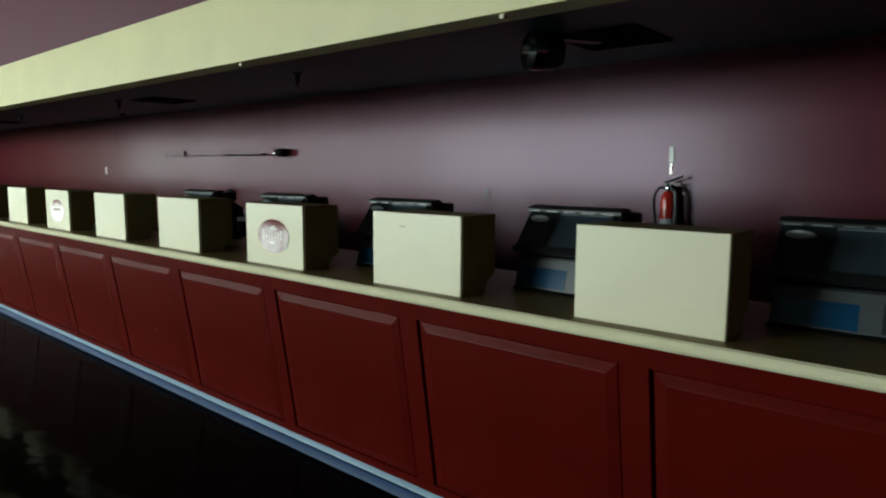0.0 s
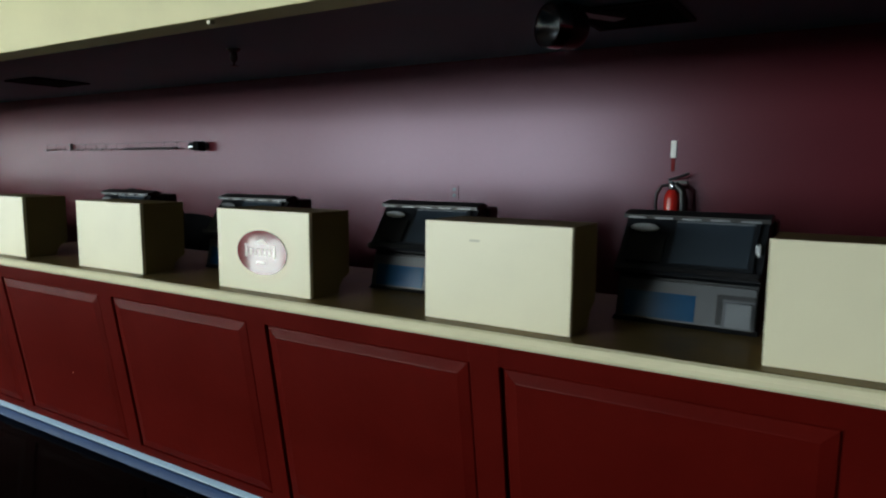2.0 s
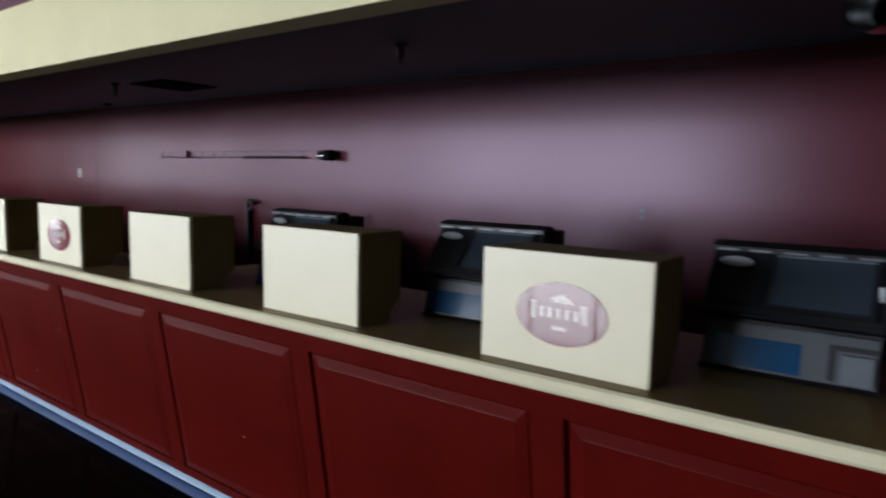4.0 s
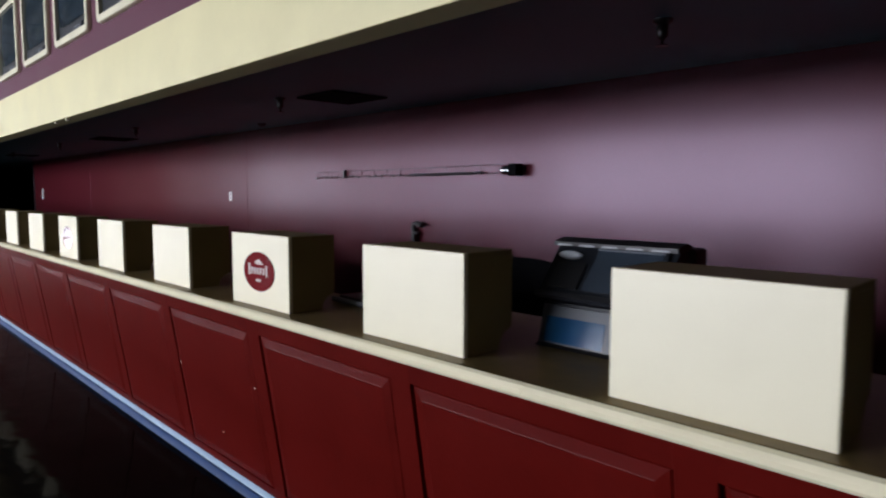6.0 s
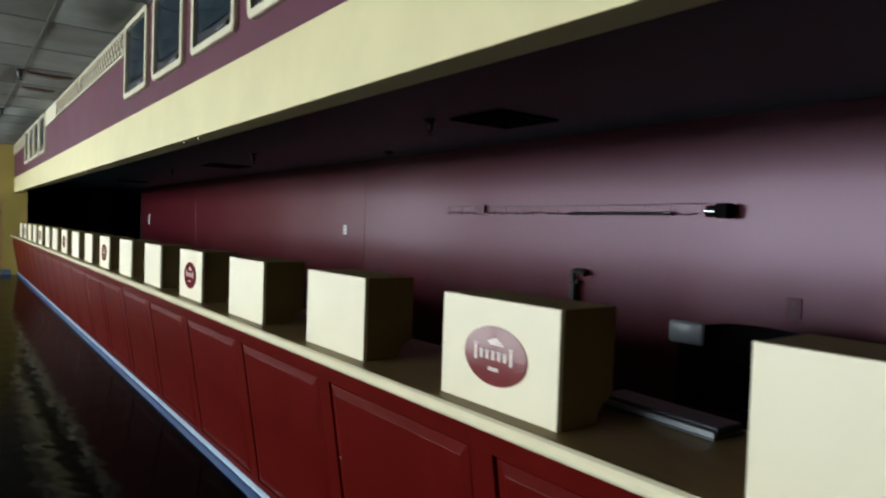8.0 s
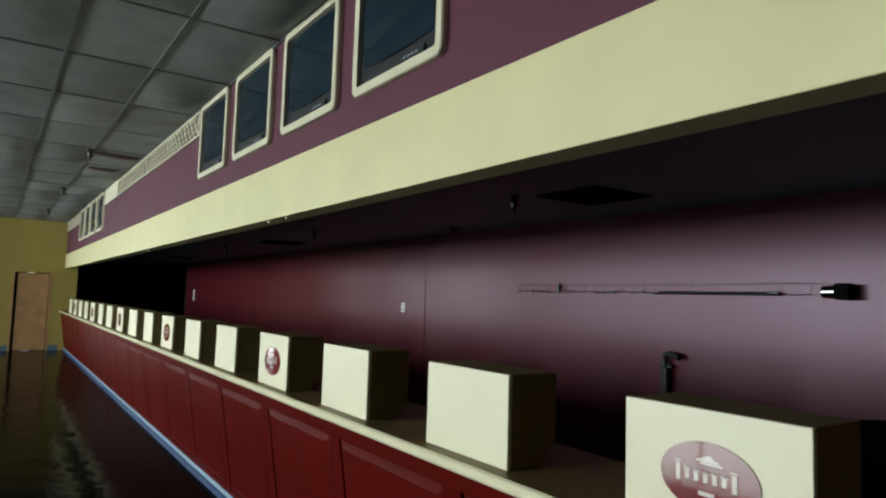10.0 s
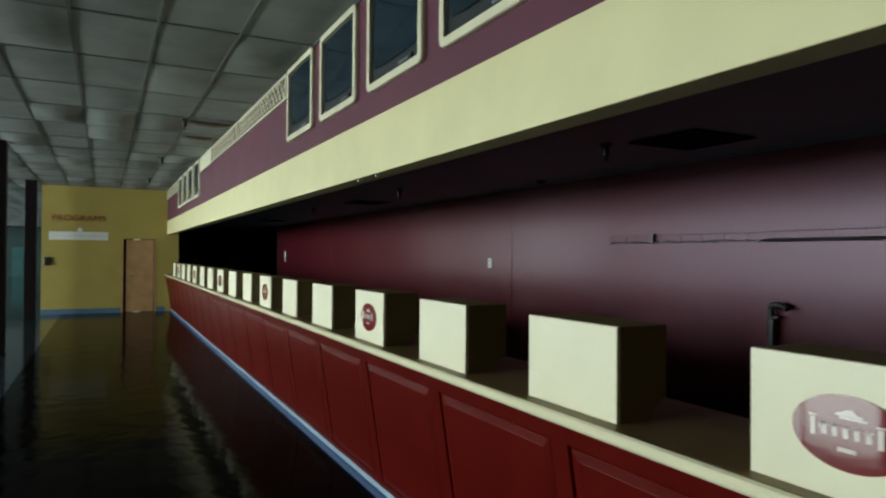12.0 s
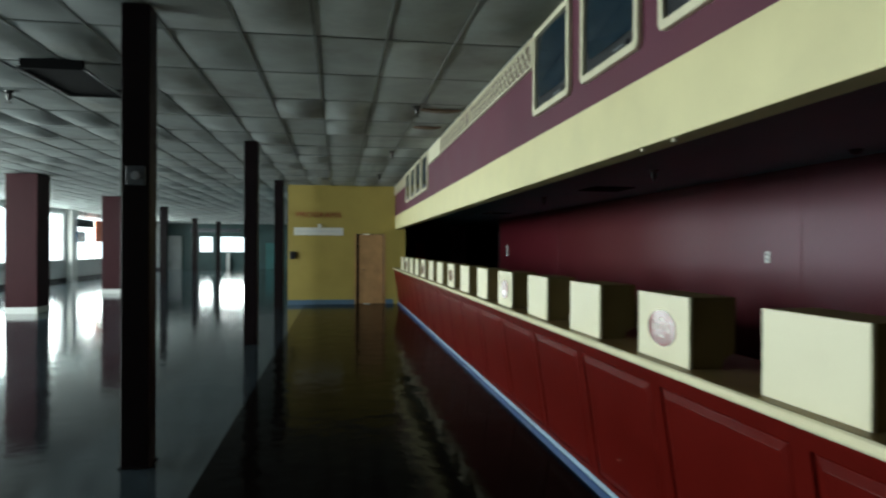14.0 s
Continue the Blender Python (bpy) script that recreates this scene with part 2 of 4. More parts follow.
def prism(bm, pts, x0, x1):
    """A solid whose section in y and z is pts, from x0 to x1."""
    a = [bm.verts.new((x0, y, z)) for y, z in pts]
    b = [bm.verts.new((x1, y, z)) for y, z in pts]
    n = len(pts)
    bm.faces.new(a)
    bm.faces.new(b[::-1])
    for i in range(n):
        bm.faces.new((a[i], b[i], b[(i + 1) % n], a[(i + 1) % n]))
    bmesh.ops.recalc_face_normals(bm, faces=bm.faces[:])
    return bm


def lathe(bm, prof, seg=20):
    """Rings of (radius, z) round the z axis."""
    rings = []
    for r, z in prof:
        rings.append([bm.verts.new((r * math.cos(2 * math.pi * k / seg), r * math.sin(2 * math.pi * k / seg), z)) for k in range(seg)])
    for a, b in zip(rings, rings[1:]):
        for k in range(seg):
            bm.faces.new((a[k], a[(k + 1) % seg], b[(k + 1) % seg], b[k]))
    bm.faces.new(rings[0][::-1])
    bm.faces.new(rings[-1])
    return bm


def tube(bm, pts, r, seg=8):
    """A round bar along pts."""
    pts = [Vector(p) for p in pts]
    rings = []
    for i, p in enumerate(pts):
        d = (pts[min(i + 1, len(pts) - 1)] - pts[max(i - 1, 0)]).normalized()
        u = d.orthogonal().normalized() if i == 0 else (rings[-1][1] - d * rings[-1][1].dot(d)).normalized()
        w = d.cross(u)
        rings.append(([bm.verts.new(p + r * (math.cos(2 * math.pi * k / seg) * u + math.sin(2 * math.pi * k / seg) * w)) for k in range(seg)], u))
    for (a, _), (b, _) in zip(rings, rings[1:]):
        for k in range(seg):
            bm.faces.new((a[k], a[(k + 1) % seg], b[(k + 1) % seg], b[k]))
    bm.faces.new(rings[0][0][::-1])
    bm.faces.new(rings[-1][0])
    return bm


def part(name, bm, material, parent=None, label="", smooth=False, at=None):
    me = bpy.data.meshes.new(name)
    bmesh.ops.recalc_face_normals(bm, faces=bm.faces[:])
    bm.to_mesh(me)
    bm.free()
    me.materials.append(material)
    if smooth:
        me.polygons.foreach_set("use_smooth", [True] * len(me.polygons))
        me.set_sharp_from_angle(angle=radians(40))
    ob = new(name, me)
    if parent:
        ob.parent = parent
    if at:
        ob.matrix_basis = at
    if label:
        ob["label"] = label
    return ob


def structure(name, bm, material, label, category):
    return tagged(part(name, bm, material), label, category, kind="structure")


def thing(name, label, category, m=None, group=""):
    e = new(name)
    if m:
        e.matrix_basis = m
    return tagged(e, label, category, group)


# ---- the large structure ----
X_NEAR, X_FAR, X_END, BACK, CEIL_Z, SOFF_Z = 7.0, -57.0, -24.3, 3.15, 3.43, 2.497

structure("ground", boxm(-400, 400, -400, 400, -0.6, -0.5), GROUND, "grey asphalt ground outside the building", "ground")
structure("floor", boxm(X_FAR, X_NEAR, -2.6, 7.0, -0.2, 0.0), FLOOR_DARK, "dark brown waxed tile floor, glossy", "floor")
structure("floor_strip_pale", boxm(X_FAR, X_NEAR, -3.65, -2.6, -0.2, 0.0), FLOOR_GREY, "pale grey waxed tile strip in the floor", "floor")
structure("floor_strip_dark", boxm(X_FAR, X_NEAR, -5.0, -3.65, -0.2, 0.0), FLOOR_BLUE, "blue-grey waxed tile strip in the floor", "floor")
structure("floor_hall", boxm(X_FAR, X_NEAR, WIN_Y - 0.3, -5.0, -0.2, 0.0), FLOOR_GREY, "grey waxed tile floor reflecting the windows", "floor")

# bulkhead over the counter: cream band below, purple above
structure("wall_bulkhead", boxm(X_END, X_NEAR, 0.0, 0.14, 2.560, 3.7), PURPLE, "purple painted wall above the cream band", "wall")
structure("wall_band", boxm(X_END, X_NEAR, -0.006, 0.14, 2.180, 2.560, 0.003), CREAM, "cream painted fascia band over the counter", "fascia")
structure("wall_back", boxm(X_END, X_NEAR, BACK, BACK + 0.15, 0, 2.7), MAROON_WALL, "maroon painted wall behind the betting counter", "wall")
structure("ceiling_counter", boxm(X_FAR + 17, X_NEAR, 0.14, 7.0, SOFF_Z, SOFF_Z + 0.1), SOFFIT, "grey board ceiling over the staff side", "ceiling")
# Out of view: added to close the near end and keep it dark.
structure("near_end_light_block", boxm(X_NEAR, X_NEAR + 0.2, WIN_Y, 7.0, 0, 3.7), MAROON_WALL, "unseen maroon wall added to shut light out at the near end", "wall")
# Walls added round the staff room, its darkness put into their colour.
structure("wall_far_staff", boxm(-40.2, -40, 0.0, 7.0, 0, 2.7), DARK_WALL, "staff side far wall, painted near-black for the unlit room", "wall")
structure("wall_staff_side", boxm(-40, X_END, 6.9, 7.0, 0, 2.6), DARK_WALL, "staff room wall, painted near-black for the unlit room", "wall")
structure("wall_staff_return", boxm(X_END - 0.15, X_END, BACK, 6.9, 0, 2.6), DARK_WALL, "staff room return wall, painted near-black for the unlit room", "wall")

# yellow end block with a doorway
DY0, DY1 = -1.17, -0.33
bm = bmesh.new()
box(bm, X_END - 0.15, X_END, -3.07, DY0, 0, 3.709)
box(bm, X_END - 0.15, X_END, DY0, DY1, 2.04, 3.709)
box(bm, X_END - 0.15, X_END, DY1, 0.3, 0, 3.709)
structure("wall_end", bm, YELLOW, "yellow painted end wall with a door", "wall")
structure("wall_end_side", boxm(X_FAR, X_END - 0.15, -3.07, -2.92, 0, 3.709), TEAL, "dark teal side wall of the end block", "wall")
structure("wall_staff_front", boxm(-40, X_END - 0.15, 0.15, 0.3, 0, 2.6), DARK_WALL, "staff room wall, painted near-black for the unlit room", "wall")

d = tagged(new("door_1"), "tan wooden door in the yellow end wall, closed", "door", kind="structure")
part("door_leaf", boxm(X_END - 0.09, X_END - 0.045, DY0 + 0.12, DY1 - 0.02, 0.01, 2.02, 0.003), DOOR_WOOD, d)
part("door_jamb", boxm(X_END - 0.14, X_END + 0.015, DY0, DY0 + 0.05, 0, 2.04, 0.003), DOOR_WOOD, d)
part("door_jamb", boxm(X_END - 0.14, X_END + 0.015, DY1 - 0.05 + 0.05, DY1 + 0.05, 0, 2.04, 0.003), DOOR_WOOD, d)
# Solid near-black strip put where the gap beside the door is shaded.
part("door_gap_shade", boxm(X_END - 0.10, X_END - 0.05, DY0 + 0.05, DY0 + 0.12, 0.01, 2.02), COL_DARK, d, "dark strip in place of the door gap's shade")
h = part("door_handle", tube(bmesh.new(), [(X_END - 0.045, DY0 + 0.2, 1.0), (X_END + 0.02, DY0 + 0.2, 1.0), (X_END + 0.02, DY0 + 0.3, 1.0)], 0.011), CHROME, d, "chrome lever handle", True)

bm = bmesh.new()
box(bm, X_END, X_END + 0.012, -3.07, DY0 - 0.003, 0, 0.135, 0.003)
box(bm, X_END, X_END + 0.012, DY1 + 0.053, -0.05, 0, 0.135, 0.003)
structure("baseboard_end", bm, END_BLUE, "blue-grey vinyl baseboard along the yellow wall", "baseboard")

# window wall of the hall
bm = bmesh.new()
box(bm, X_FAR, X_NEAR, WIN_Y - 0.3, WIN_Y, 0, 1.0)
box(bm, X_FAR, X_NEAR, WIN_Y - 0.3, WIN_Y, 3.22, 3.709)
edges = [X_FAR] + [v for ab in WIN_BAYS for v in ab] + [X_NEAR]
for a, b in zip(edges[::2], edges[1::2]):
    box(bm, a, b, WIN_Y - 0.3, WIN_Y, 1.0, 3.22)
structure("wall_window_side", bm, HALL_WALL, "grey hall wall with a long row of windows", "wall")
for k, (a, b) in enumerate(WIN_BAYS):
    w = tagged(new("window_%d" % (k + 1)), "wide aluminium-framed window full of daylight", "window", kind="structure")
    part("window_sill", boxm(a, b, WIN_Y - 0.1, WIN_Y + 0.08, 0.985, 1.02, 0.004), WHITE, w)
    for x in (a + 0.03, a + (b - a) / 3, a + 2 * (b - a) / 3, b - 0.03):
        part("mullion", boxm(x - 0.03, x + 0.03, WIN_Y - 0.2, WIN_Y - 0.12, 1.02, 3.22, 0.004), WHITE, w)
    part("head_rail", boxm(a, b, WIN_Y - 0.2, WIN_Y - 0.125, 3.15, 3.218), WHITE, w)

# far wall with its glass doors
bm = bmesh.new()
# Past y -3.07 it runs on unseen, added to keep daylight out.
box(bm, X_FAR - 0.2, X_FAR, -8.7, 0.3, 0, 3.709)
box(bm, X_FAR - 0.2, X_FAR, -12.06, -8.7, 2.44, 3.709)
box(bm, X_FAR - 0.2, X_FAR, -12.06, -8.7, 0, 1.28)
box(bm, X_FAR - 0.2, X_FAR, -11.07, -10.62, 1.28, 2.44)
box(bm, X_FAR - 0.2, X_FAR, WIN_Y, -12.06, 0, 3.709)
structure("wall_far", bm, TEAL, "dark teal far wall with two bright windows", "wall")
for k, (a, b, watts) in enumerate(((-10.62, -8.7, 130), (-12.06, -11.07, 30))):
    window_light("window_daylight", X_FAR - 0.25, (a + b) / 2, 1.86, b - a, 1.16, watts, -90)
    w = tagged(new("window_far_%d" % (k + 1)), "bright far window in the dark teal wall", "window", kind="structure")
    part("window_sill", boxm(X_FAR - 0.1, X_FAR + 0.05, a, b, 1.282, 1.31), WHITE, w)
    for y in (a + 0.03, b - 0.03):
        part("window_frame", boxm(X_FAR - 0.12, X_FAR - 0.05, y - 0.03, y + 0.03, 1.31, 2.438), ALU, w)
tagged(part("white_post", boxm(X_FAR + 0.3, X_FAR + 0.5, -10.0, -9.75, 0, 1.25, 0.01), WHITE), "white post below the far window", "post")
tagged(part("pale_screen", boxm(X_FAR + 0.05, X_FAR + 0.25, -14.3, -13.3, 0, 2.5, 0.02), HALL_WALL), "pale grey folding screen by the far wall", "screen")
tagged(part("teal_door", boxm(X_FAR + 0.001, X_FAR + 0.05, -7.16, -6.5, 0, 2.0, 0.01), TEAL_DOOR), "blue-green door in the dark far wall", "door")
tagged(part("hanging_duct", boxm(X_FAR + 3, X_FAR + 3.5, -12.0, -8.6, 2.72, 2.98, 0.05, 2), GREY_PL), "grey duct hung under the far ceiling", "duct")
part("duct_strap", boxm(X_FAR + 3.2, X_FAR + 3.25, -11, -10.95, 2.98, CEIL_Z + 0.02), GREY_PL, bpy.data.objects["hanging_duct"])
part("duct_strap", boxm(X_FAR + 3.2, X_FAR + 3.25, -9.5, -9.45, 2.98, CEIL_Z + 0.02), GREY_PL, bpy.data.objects["hanging_duct"])


# suspended ceiling: sagging tiles on a steel grid, one mesh
def ceiling_grid():
    rnd = random.Random(5)
    verts, faces = [], []
    TX, TY, NX, NY = 1.22, 0.61, 6, 4
    x0, y0 = -57.19, -0.01
    for i in range(int((X_NEAR - x0) / TX) + 1):
        for j in range(int((y0 - WIN_Y) / TY) + 1):
            xa, xb = x0 + i * TX + 0.004, min(x0 + (i + 1) * TX - 0.004, X_NEAR)
            yb, ya = y0 - j * TY - 0.004, max(y0 - (j + 1) * TY + 0.004, WIN_Y)
            if xb - xa < 0.1 or yb - ya < 0.1:
                continue
            sag = rnd.choice((0.006, 0.014, 0.022, 0.034, 0.045)) * rnd.uniform(0.6, 1.2)
            tilt, lift = rnd.uniform(-0.003, 0.003), rnd.uniform(0.001, 0.005)
            base = len(verts)
            for u in range(NX + 1):
                for v in range(NY + 1):
                    s, t = u / NX, v / NY
                    z = CEIL_Z + lift + tilt * (2 * s - 1) - sag * (4 * s * (1 - s)) ** 0.7 * (4 * t * (1 - t)) ** 0.7
                    verts.append((xa + s * (xb - xa), ya + t * (yb - ya), z))
            for u in range(NX):
                for v in range(NY):
                    q = base + u * (NY + 1) + v
                    faces.append((q, q + 1, q + NY + 2, q + NY + 1))
    me = bpy.data.meshes.new("ceiling")
    me.from_pydata(verts, [], faces)
    me.polygons.foreach_set("use_smooth", [True] * len(faces))
    me.materials.append(CEIL)
    tagged(new("ceiling", me), "stained and sagging grey suspended ceiling tiles", "ceiling", kind="structure")
    bm = bmesh.new()
    for i in range(int((X_NEAR - x0) / TX) + 1):
        x = x0 + i * TX
        box(bm, x - 0.012, x + 0.012, WIN_Y, -0.005, CEIL_Z - 0.004, CEIL_Z + 0.02)
    for j in range(int((y0 - WIN_Y) / TY) + 1):
        y = y0 - j * TY
        box(bm, X_FAR, X_NEAR, y - 0.012, y + 0.012, CEIL_Z - 0.0055, CEIL_Z + 0.018)
    structure("ceiling_bars", bm, TBAR, "thin grey steel ceiling grid", "ceiling")
    # Unseen sheet added over both ceilings against light leaking in.
    structure("deck_light_block", boxm(X_FAR, X_NEAR, WIN_Y - 0.3, 7.0, 3.71, 3.8), HOLE, "unseen dark deck added above the tiles to keep daylight out", "ceiling")


ceiling_grid()


# ---- the betting counter ----
PITCH, BOX_W, BOX_H, BOX_D, TOP = 1.067, 0.533, 0.339, 0.24, 1.058
counter = thing("betting_counter", "long dark red panelled betting counter with a cream-edged top", "counter")
FACE = pose(0, 0.13, 0, 8.7)  # the front leans out towards the top
part("carcass", prism(bmesh.new(), [(0.131, 0.0), (-0.0235, 1.012), (0.2, 1.012), (0.2, 0.0)], X_END + 0.003, X_NEAR - 0.003), RED_WOOD, counter)
bm = boxm(X_END + 0.003, X_NEAR - 0.003, -0.055, 0.50, 1.021, TOP)
box(bm, -4.28, X_NEAR - 0.003, 0.501, 0.76, 1.021, TOP)
part("worktop", bm, COUNTER, counter, "tan laminate worktop")
seams = [X_NEAR - 0.003, 3.9, 1.45, -0.99, -3.43, -5.87, -8.31, -10.75, -13.19, -15.63, -18.07, -20.51, -22.95, X_END + 0.003]
for a, b in zip(seams[1:], seams[:-1]):
    bm = bmesh.new()
    prism(bm, [(-0.055, TOP - 0.002), (-0.068, TOP + 0.001), (-0.080, TOP - 0.005), (-0.086, TOP - 0.018), (-0.084, TOP - 0.032), (-0.075, TOP - 0.043), (-0.055, TOP - 0.046)], a + 0.0008, b - 0.0008)
    part("edge_nosing", bm, NOSING, counter, "rounded cream edge strip")
part("back_panel", boxm(X_END + 0.003, X_NEAR - 0.003, 0.46, 0.49, 0.0, 1.02), DARK_WALL, counter)
bm = bmesh.new()
prism(bm, [(0.14, 0.0), (0.066, 0.0), (0.069, 0.006), (0.071, 0.046), (0.075, 0.0495), (0.14, 0.0495)], X_END + 0.02, X_NEAR - 0.01)
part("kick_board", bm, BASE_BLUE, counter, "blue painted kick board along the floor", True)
bm = bmesh.new()
prism(bm, [(0.14, 0.050), (0.083, 0.050), (0.086, 0.056), (0.106, 0.083), (0.112, 0.087), (0.14, 0.089)], X_END + 0.02, X_NEAR - 0.01)
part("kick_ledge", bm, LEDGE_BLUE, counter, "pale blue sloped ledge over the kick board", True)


def raised_panel():
    """A fielded panel: square outer edge, sloped bevel, flat field."""
    w, z0, z1 = 0.940, 0.128, 0.945
    bm = bmesh.new()
    rings = []
    for inset, y in ((0, 0.002), (0, -0.012), (0.004, -0.0175), (0.042, -0.0235), (0.045, -0.0245)):
        rings.append([bm.verts.new(p) for p in ((inset, y, z0 + inset), (w - inset, y, z0 + inset), (w - inset, y, z1 - inset), (inset, y, z1 - inset))])
    for a, b in zip(rings, rings[1:]):
        for k in range(4):
            bm.faces.new((a[k], a[(k + 1) % 4], b[(k + 1) % 4], b[k]))
    bm.faces.new(rings[-1])
    return bm


first = None
for k in range(-5, 23):
    x = 0.195 - PITCH * k - 0.942
    if x < X_END + 0.05 or x + 0.942 > X_NEAR:
        continue
    if first is None:
        first = part("raised_panel", raised_panel(), RED_WOOD, counter, at=FACE @ pose(x, 0, 0))
    else:
        o = new("raised_panel", first.data)
        o.parent, o.matrix_basis = counter, FACE @ pose(x, 0, 0)
# stiles standing between the panels leave a dark groove beside each
sm = None
for k in range(-5, 23):
    x = 0.195 - PITCH * k
    if x < X_END + 0.05 or x + 0.13 > X_NEAR:
        continue
    if sm is None:
        sm = part("stile", boxm(0, 0.110, -0.020, 0.002, 0.06, 1.018, 0.002), RED_WOOD, counter, at=FACE @ pose(x + 0.001, 0, 0))
    else:
        o = new("stile", sm.data)
        o.parent, o.matrix_basis = counter, FACE @ pose(x + 0.001, 0, 0)
part("top_rail", boxm(X_END + 0.02, X_NEAR - 0.01, -0.0195, 0.002, 0.948, 1.019), RED_WOOD, counter, at=FACE)
part("bottom_rail", boxm(X_END + 0.02, X_NEAR - 0.01, -0.0195, 0.002, 0.06, 0.124), RED_WOOD, counter, at=FACE)

for x, z in ((-5.62, 0.30), (-6.05, 0.62), (-3.4, 0.45), (-8.9, 0.35), (-5.15, 0.66)):
    part("paint_chip", boxm(-0.004, 0.004, -0.0255, -0.0245, -0.003, 0.003), CREAM_TRIM, counter, "small pale paint chip", at=FACE @ pose(x, 0, z))

# ---- divider boxes ----
def divider_box(badge):
    label = "cream laminate divider box with an oval maroon badge, on the counter" if badge else "plain cream laminate divider box standing on the counter"
    e = thing("divider_box", label, "divider box", group="divider boxes along the counter")
    part("front", boxm(0, BOX_W, 0, 0.019, 0, BOX_H, 0.002), BOX_CREAM, e)
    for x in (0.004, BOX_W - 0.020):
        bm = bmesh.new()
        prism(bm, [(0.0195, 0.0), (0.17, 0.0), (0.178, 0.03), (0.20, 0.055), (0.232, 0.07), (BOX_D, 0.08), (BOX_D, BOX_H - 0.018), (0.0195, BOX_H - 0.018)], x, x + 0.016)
        part("side_panel", bm, BOX_SHADE, e, "cream side panel with its shade put in the colour")
    part("top_panel", boxm(0.004, BOX_W - 0.004, 0.0195, BOX_D, BOX_H - 0.0175, BOX_H - 0.001, 0.001), BOX_SHADE, e)
    part("back_panel", boxm(0.021, BOX_W - 0.021, BOX_D - 0.015, BOX_D - 0.002, 0.085, BOX_H - 0.019), BOX_SHADE, e)
    if badge:
        cx, cz, rx, rz = 0.269, 0.165, 0.143, 0.092
        bm = bmesh.new()
        bmesh.ops.create_circle(bm, cap_ends=True, segments=48, radius=1.0)
        r = bmesh.ops.extrude_face_region(bm, geom=bm.faces[:])
        bmesh.ops.translate(bm, vec=(0, 0, 0.02), verts=[v for v in r["geom"] if isinstance(v, bmesh.types.BMVert)])
        bmesh.ops.transform(bm, matrix=Matrix.Translation((cx, -0.0005, cz)) @ pose(0, 0, 0, 90, 0, 0) @ Matrix.Diagonal((rx, rz, 0.15, 1)), verts=bm.verts[:])
        b = part("badge", bm, LOGO_RED, e, "glossy oval maroon badge with pale shapes")
        bm = bmesh.new()
        # pale bars in place of the name
        for k in range(7):
            hgt = 0.046 if k in (0, 6) else 0.030
            x = cx - 0.093 + k * 0.027
            box(bm, x, x + 0.013, -0.0050, -0.0038, cz - 0.012 - (0.008 if k in (0, 6) else 0), cz - 0.012 + hgt - (0.008 if k in (0, 6) else 0))
            box(bm, x - 0.004, x + 0.017, -0.0050, -0.0038, cz - 0.012 + hgt - 0.006, cz - 0.012 + hgt - 0.001)
        box(bm, cx - 0.02, cx + 0.045, -0.0050, -0.0038, cz + 0.034, cz + 0.040)
        part("badge_print", bm, LOGO_PALE, b, "pale bars across the badge")
        mound = [(-0.034, 0.041), (0.036, 0.041), (0.034, 0.046), (0.020, 0.050), (0.012, 0.058), (-0.004, 0.056), (-0.016, 0.050), (-0.030, 0.046)]
        bm = bmesh.new()
        lo, hi = ([bm.verts.new((cx + u, y, cz + v)) for u, v in mound] for y in (-0.0050, -0.0038))
        bm.faces.new(lo), bm.faces.new(hi)
        for k in range(len(mound)):
            bm.faces.new((lo[k], lo[k - 1], hi[k - 1], hi[k]))
        part("badge_emblem", bm, LOGO_PALE, b, "low pale mound shape")
        part("caption_bar", boxm(cx - 0.026, cx + 0.020, -0.0050, -0.0038, cz - 0.046, cz - 0.035), LOGO_PALE, b, "short pale bar")
    return e


plain, badged = divider_box(False), divider_box(True)
scuffed = None
for i in range(-3, 22):
    src = badged if i % 3 == 2 else plain
    rnd = random.Random(40 + i)
    m = pose(-PITCH * i, rnd.uniform(-0.004, 0.004), TOP + 0.0005, 0, 0, rnd.uniform(-0.5, 0.5))
    if i == 0:
        plain.matrix_basis = m
    elif i == 2:
        badged.matrix_basis = m
    else:
        o = copy_thing(src, m)
        if i == 1:
            scuffed = o
tagged(scuffed, "plain cream laminate divider box with a grey scuff on its face")
part("scuff_mark", boxm(0.175, 0.212, -0.0010, 0.0, 0.274, 0.282), SCUFF, scuffed, "short grey scuff")


